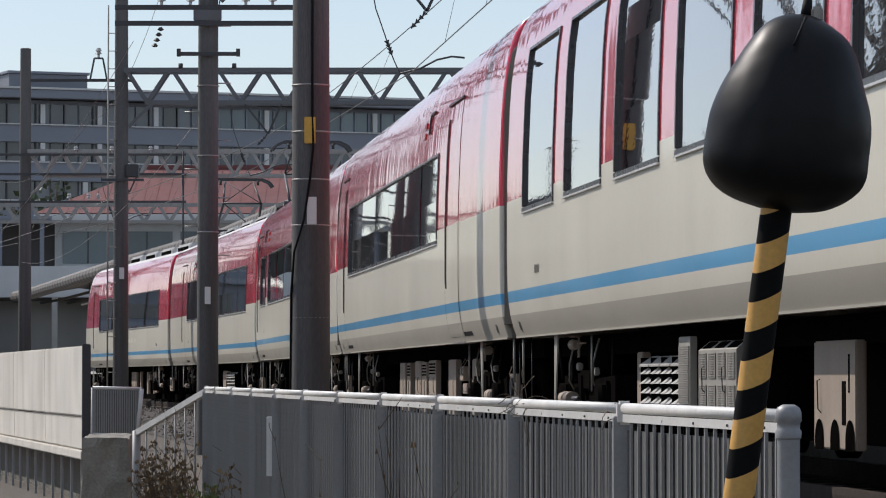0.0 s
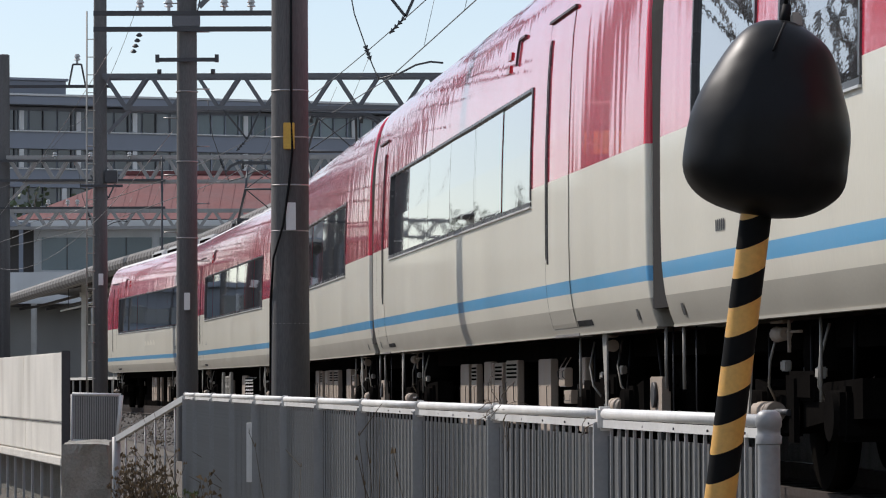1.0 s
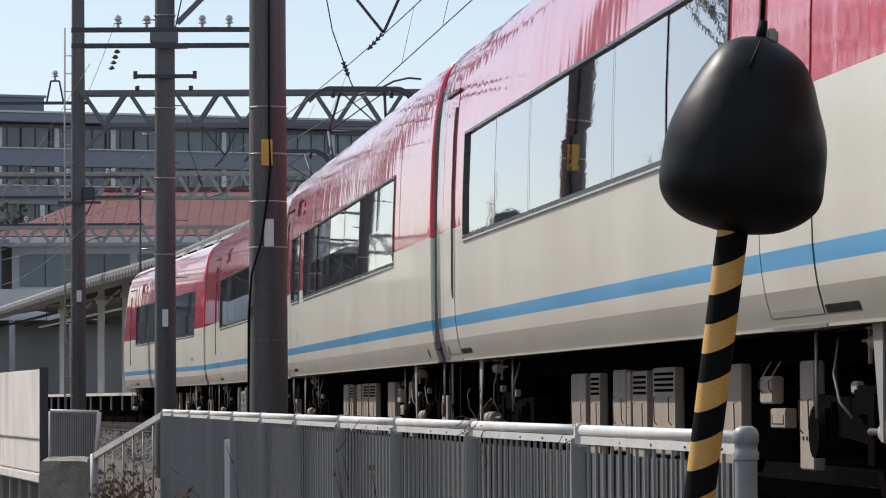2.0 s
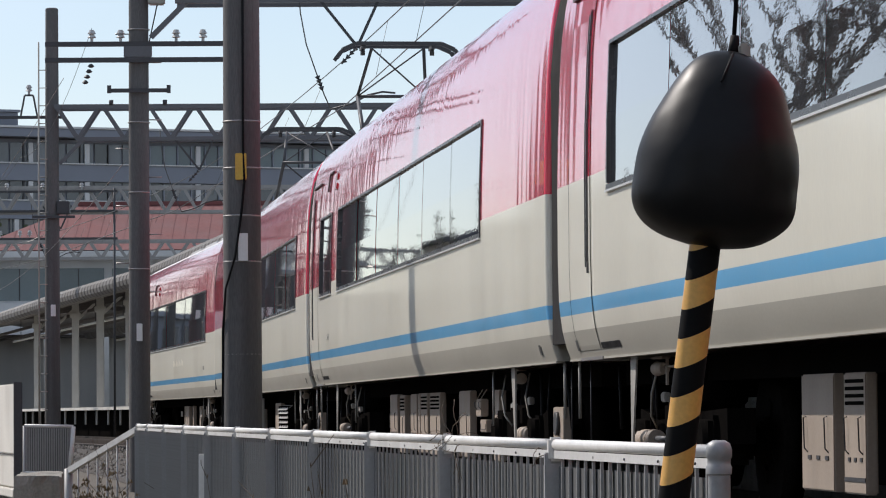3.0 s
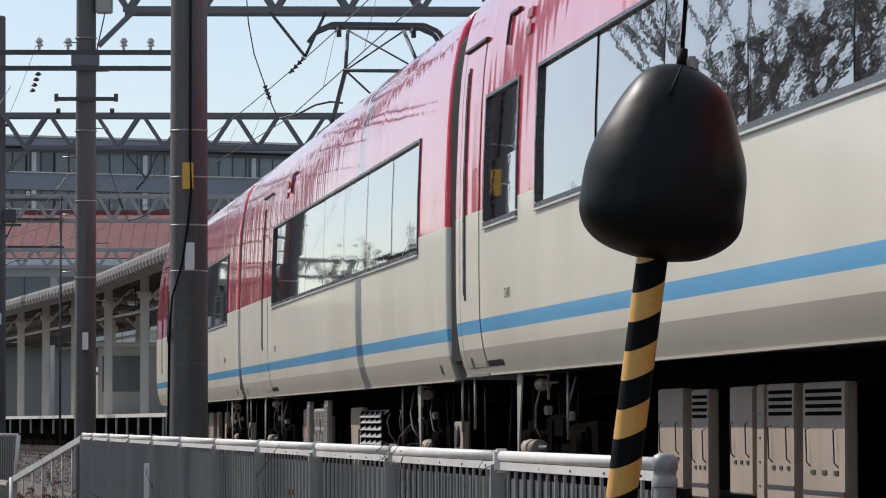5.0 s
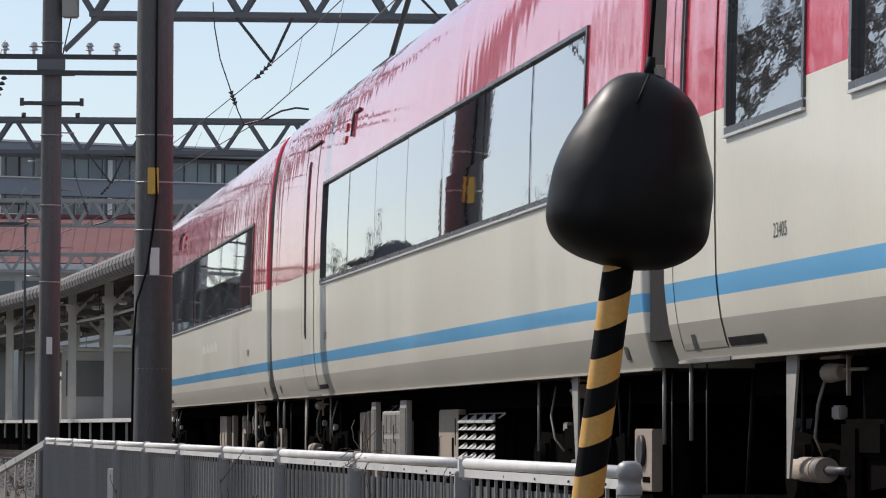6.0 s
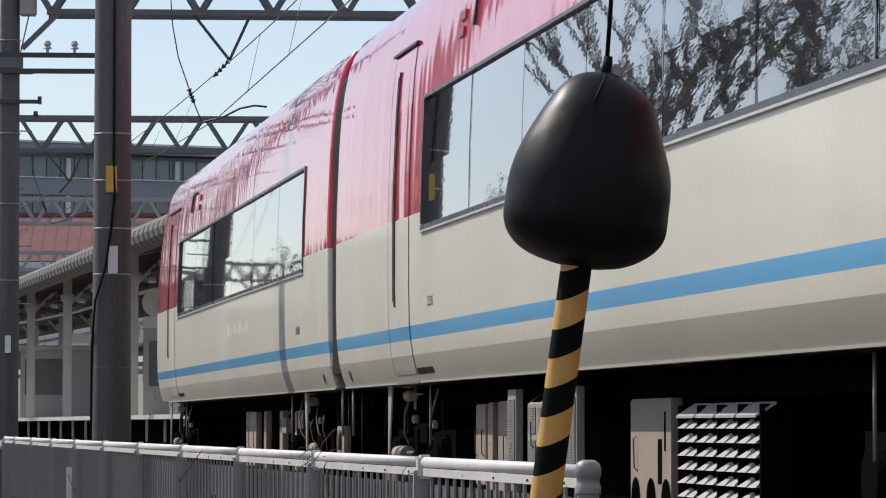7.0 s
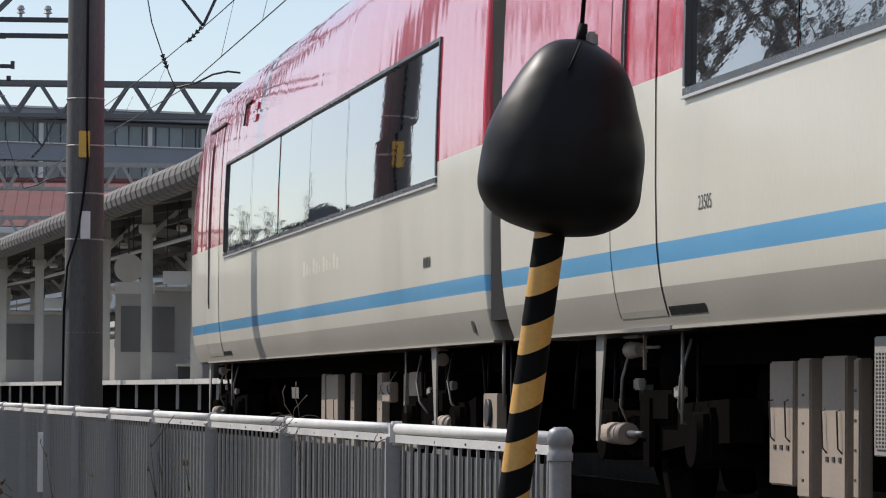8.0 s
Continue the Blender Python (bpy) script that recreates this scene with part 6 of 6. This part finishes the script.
def house(x, y, w, d, h, turn, seed):
    rnd = random.Random(seed)
    ho = thing("house", pose(x, y, -0.58, 0, 0, turn), "pale plastered house with a dark tiled gable roof", "house", "houses across the road")
    block("wall", PLASTER, ho, -w / 2, w / 2, -d / 2, d / 2, 0, h)
    bm = bmesh.new()
    o = 0.5
    v = [bm.verts.new(p) for p in ((-w / 2 - o, -d / 2 - o, h - 0.1), (w / 2 + o, -d / 2 - o, h - 0.1), (w / 2 + o, d / 2 + o, h - 0.1), (-w / 2 - o, d / 2 + o, h - 0.1),
                                   (0, -d / 2 - o, h + w * 0.22), (0, d / 2 + o, h + w * 0.22))]
    for q in ((0, 4, 5, 3), (1, 2, 5, 4), (0, 1, 4), (3, 5, 2), (0, 3, 2, 1)):
        bm.faces.new([v[i] for i in q])
    part("roof", bm, TILE, ho)
    for z in [0.9 + 2.8 * i for i in range(int(h / 2.8))]:
        for i in range(max(1, int(w / 2.2))):
            a = -w / 2 + 0.6 + i * 2.2
            win = thing_part("window", ho)
            block("pane", DARKGLASS, win, a, a + 1.3, -d / 2 - 0.02, -d / 2 + 0.02, z, z + 1.2)
            block("window_frame", WALLW, win, a - 0.05, a + 1.35, -d / 2 - 0.05, -d / 2 - 0.025, z - 0.08, z - 0.01)
        for i in range(max(1, int(d / 2.4))):
            a = -d / 2 + 0.6 + i * 2.4
            win = thing_part("window", ho)
            block("pane", DARKGLASS, win, w / 2 - 0.02, w / 2 + 0.02, a, a + 1.3, z, z + 1.2)
            block("window_sill", WALLW, win, w / 2 + 0.025, w / 2 + 0.06, a - 0.05, a + 1.35, z - 0.08, z - 0.01)


def evergreen(x, y, h, spread, seed, leaves=700):
    """A dense dark garden tree: tapered trunk, short limbs and many leaf clumps."""
    rnd = random.Random(seed)
    tr = thing("evergreen_tree", pose(x, y, -0.58), "dark green leafy tree with an uneven crown", "tree", "evergreen trees")
    bm = bmesh.new()
    tube(bm, (0, 0, 0), (0, 0, h * 0.8), h * 0.022, h * 0.006, seg=8)
    tips = []
    for i in range(26):
        z = h * (0.22 + 0.72 * i / 25)
        a, l = rnd.uniform(0, 2 * PI), spread * rnd.uniform(0.4, 1.0) * (1.12 - i / 28)
        tip = Vector((math.cos(a) * l, math.sin(a) * l, min(h, z + l * 0.35)))
        tube(bm, (0, 0, min(z, h * 0.79)), tip, h * 0.005, h * 0.002, seg=5, caps=False)
        tips.append(tip)
    part("trunk", bm, BARK, tr)
    bm = bmesh.new()
    for i in range(leaves):
        t = rnd.choice(tips)
        b = t * rnd.uniform(0.75, 1.0) + Vector((rnd.gauss(0, 1), rnd.gauss(0, 1), rnd.gauss(0, 0.8))) * spread * 0.16
        l = spread * rnd.uniform(0.10, 0.22)
        leaf(bm, b, b + Vector((rnd.uniform(-1, 1), rnd.uniform(-1, 1), rnd.uniform(-0.4, 0.9))) * l, l * 0.4)
    tagged(part("crown", bm, EVERGREEN, tr), kind="stuff")


EVERGREEN = material("evergreen_leaf", (0.055, 0.075, 0.035), 0.6, var=0.2, island=0.5)


def apartment_block():
    """A dark slab block beyond the station, seen mirrored in the far cars."""
    o = thing("apartment_building", pose(-62, 196, -0.58), "grey slab apartment building with rows of windows", "building")
    block("wall", SLATE, o, 0, 33, 0, 10, 0, 7.0)
    block("roof", SPANDREL, o, -0.3, 33.3, -0.4, 10.3, 7.02, 7.3, 0.03)
    block("roof_tank", WALLW, o, 12, 15, 3, 6, 7.31, 9.2, 0.1)
    block("stair_head", SLATE, o, 24, 28, 3, 8, 7.31, 9.8, 0.02)
    for r in range(2):
        block("balcony", SPANDREL, o, 0.2, 32.8, -1.0, -0.004, 0.3 + 3.2 * r, 1.3 + 3.2 * r, 0.02)
        for i in range(14):
            win = thing_part("window", o)
            block("pane", DARKGLASS, win, 0.6 + 2.3 * i, 2.3 + 2.3 * i, -0.04, 0.01, 1.5 + 3.2 * r, 2.9 + 3.2 * r)
            block("window_frame", WALLW, win, 2.32 + 2.3 * i, 2.42 + 2.3 * i, -0.06, 0.01, 1.4 + 3.2 * r, 3.0 + 3.2 * r)


def street():
    apartment_block()
    house(-19, 88, 9, 9, 6.2, 6, 1)
    house(-28, 70, 9, 10, 6.5, 4, 2)
    house(-21, 47, 8, 9, 6.2, 8, 3)
    house(-26, 26, 10, 9, 6.4, 0, 5)
    # Unseen houses round the camera, added to block sky light.
    house(-13, -16, 10, 10, 7.5, 20, 6)
    house(4, -22, 12, 10, 8.5, 0, 7)
    house(18, -18, 11, 10, 7.0, -15, 8)
    house(-26, 4, 10, 10, 7.0, 80, 9)
    # low houses and garden trees along the lane, mirrored in the window bands
    house(-18.9, 117, 2.4, 5, 6.8, 4, 10)
    house(-25.5, 126, 6, 8, 7.2, 5, 11)
    house(-26.0, 108, 7, 9, 4.8, -6, 12)
    house(-33.0, 118, 9, 9, 5.6, 8, 13)
    for i, (x, y, h) in enumerate(((-15.75, 115, 7.0), (-16.15, 114.6, 7.6), (-16.6, 115.3, 7.1), (-17.2, 114, 8.1), (-17.7, 115, 7.6), (-22.3, 114, 9.6), (-23.0, 116, 10.2), (-29.0, 116, 11.5))):
        evergreen(x, y, h, 0.55 + 0.15 * (i % 3), 70 + i, 420)
    for i, (x, y, h) in enumerate(((-18.1, 114.0, 8.9), (-20.0, 113.5, 9.6))):
        ant = thing("roof_antenna_mast", pose(x, y, -0.58), "thin steel antenna mast with short cross bars", "antenna", "antenna masts")
        rod("mast", DARKSTEEL, ant, (0, 0, 0), (0, 0, h), 0.03)
        for z in (h - 0.15, h - 0.4):
            rod("cross_bar", DARKSTEEL, ant, (-0.2, 0, z), (0.2, 0, z), 0.018)
    bare_tree(-24.5, 112, 12.5, 14)
    bare_tree(-21.9, 119, 10.0, 15)
    for i, (x, h) in enumerate(((-25.5, 13.0), (-23.4, 13.8), (-21.0, 12.6), (-28.0, 13.6))):
        evergreen(x, 229 + i, h, 2.6, 90 + i, 900)
    bare_tree(-13.2, 70, 13.5, 3)
    bare_tree(-15.6, 72, 14.0, 4)
    bare_tree(-13.5, 56, 9.5, 8)
    bare_tree(-19.0, 74, 13.5, 9)


def motions():
    """The train rolls past; its wheels turn."""
    for car, index in CARS:
        walk(car, [(t / 4, car_pose(t / 4, index)) for t in range(33)])
    for w in WHEELS:
        y = w.matrix_basis.translation.y
        rows = []
        for k in range(121):
            t = k / 15
            rows.append((t, pose(0, y, 0.43) @ Matrix.Rotation((33.18 - run(t)) / 0.43, 4, "X")))
        walk(w, rows)


ground()
track_bed()
far_wall()
train()
poles()
station()
red_house()
office_block()
wires()
parapet()
steps_corner()
street()
crossing_signal()
weeds()
fence()
dry_vine(1.95, 0.13, 20, 5)
dry_vine(1.1, 0.08, 7, 6)
motions()
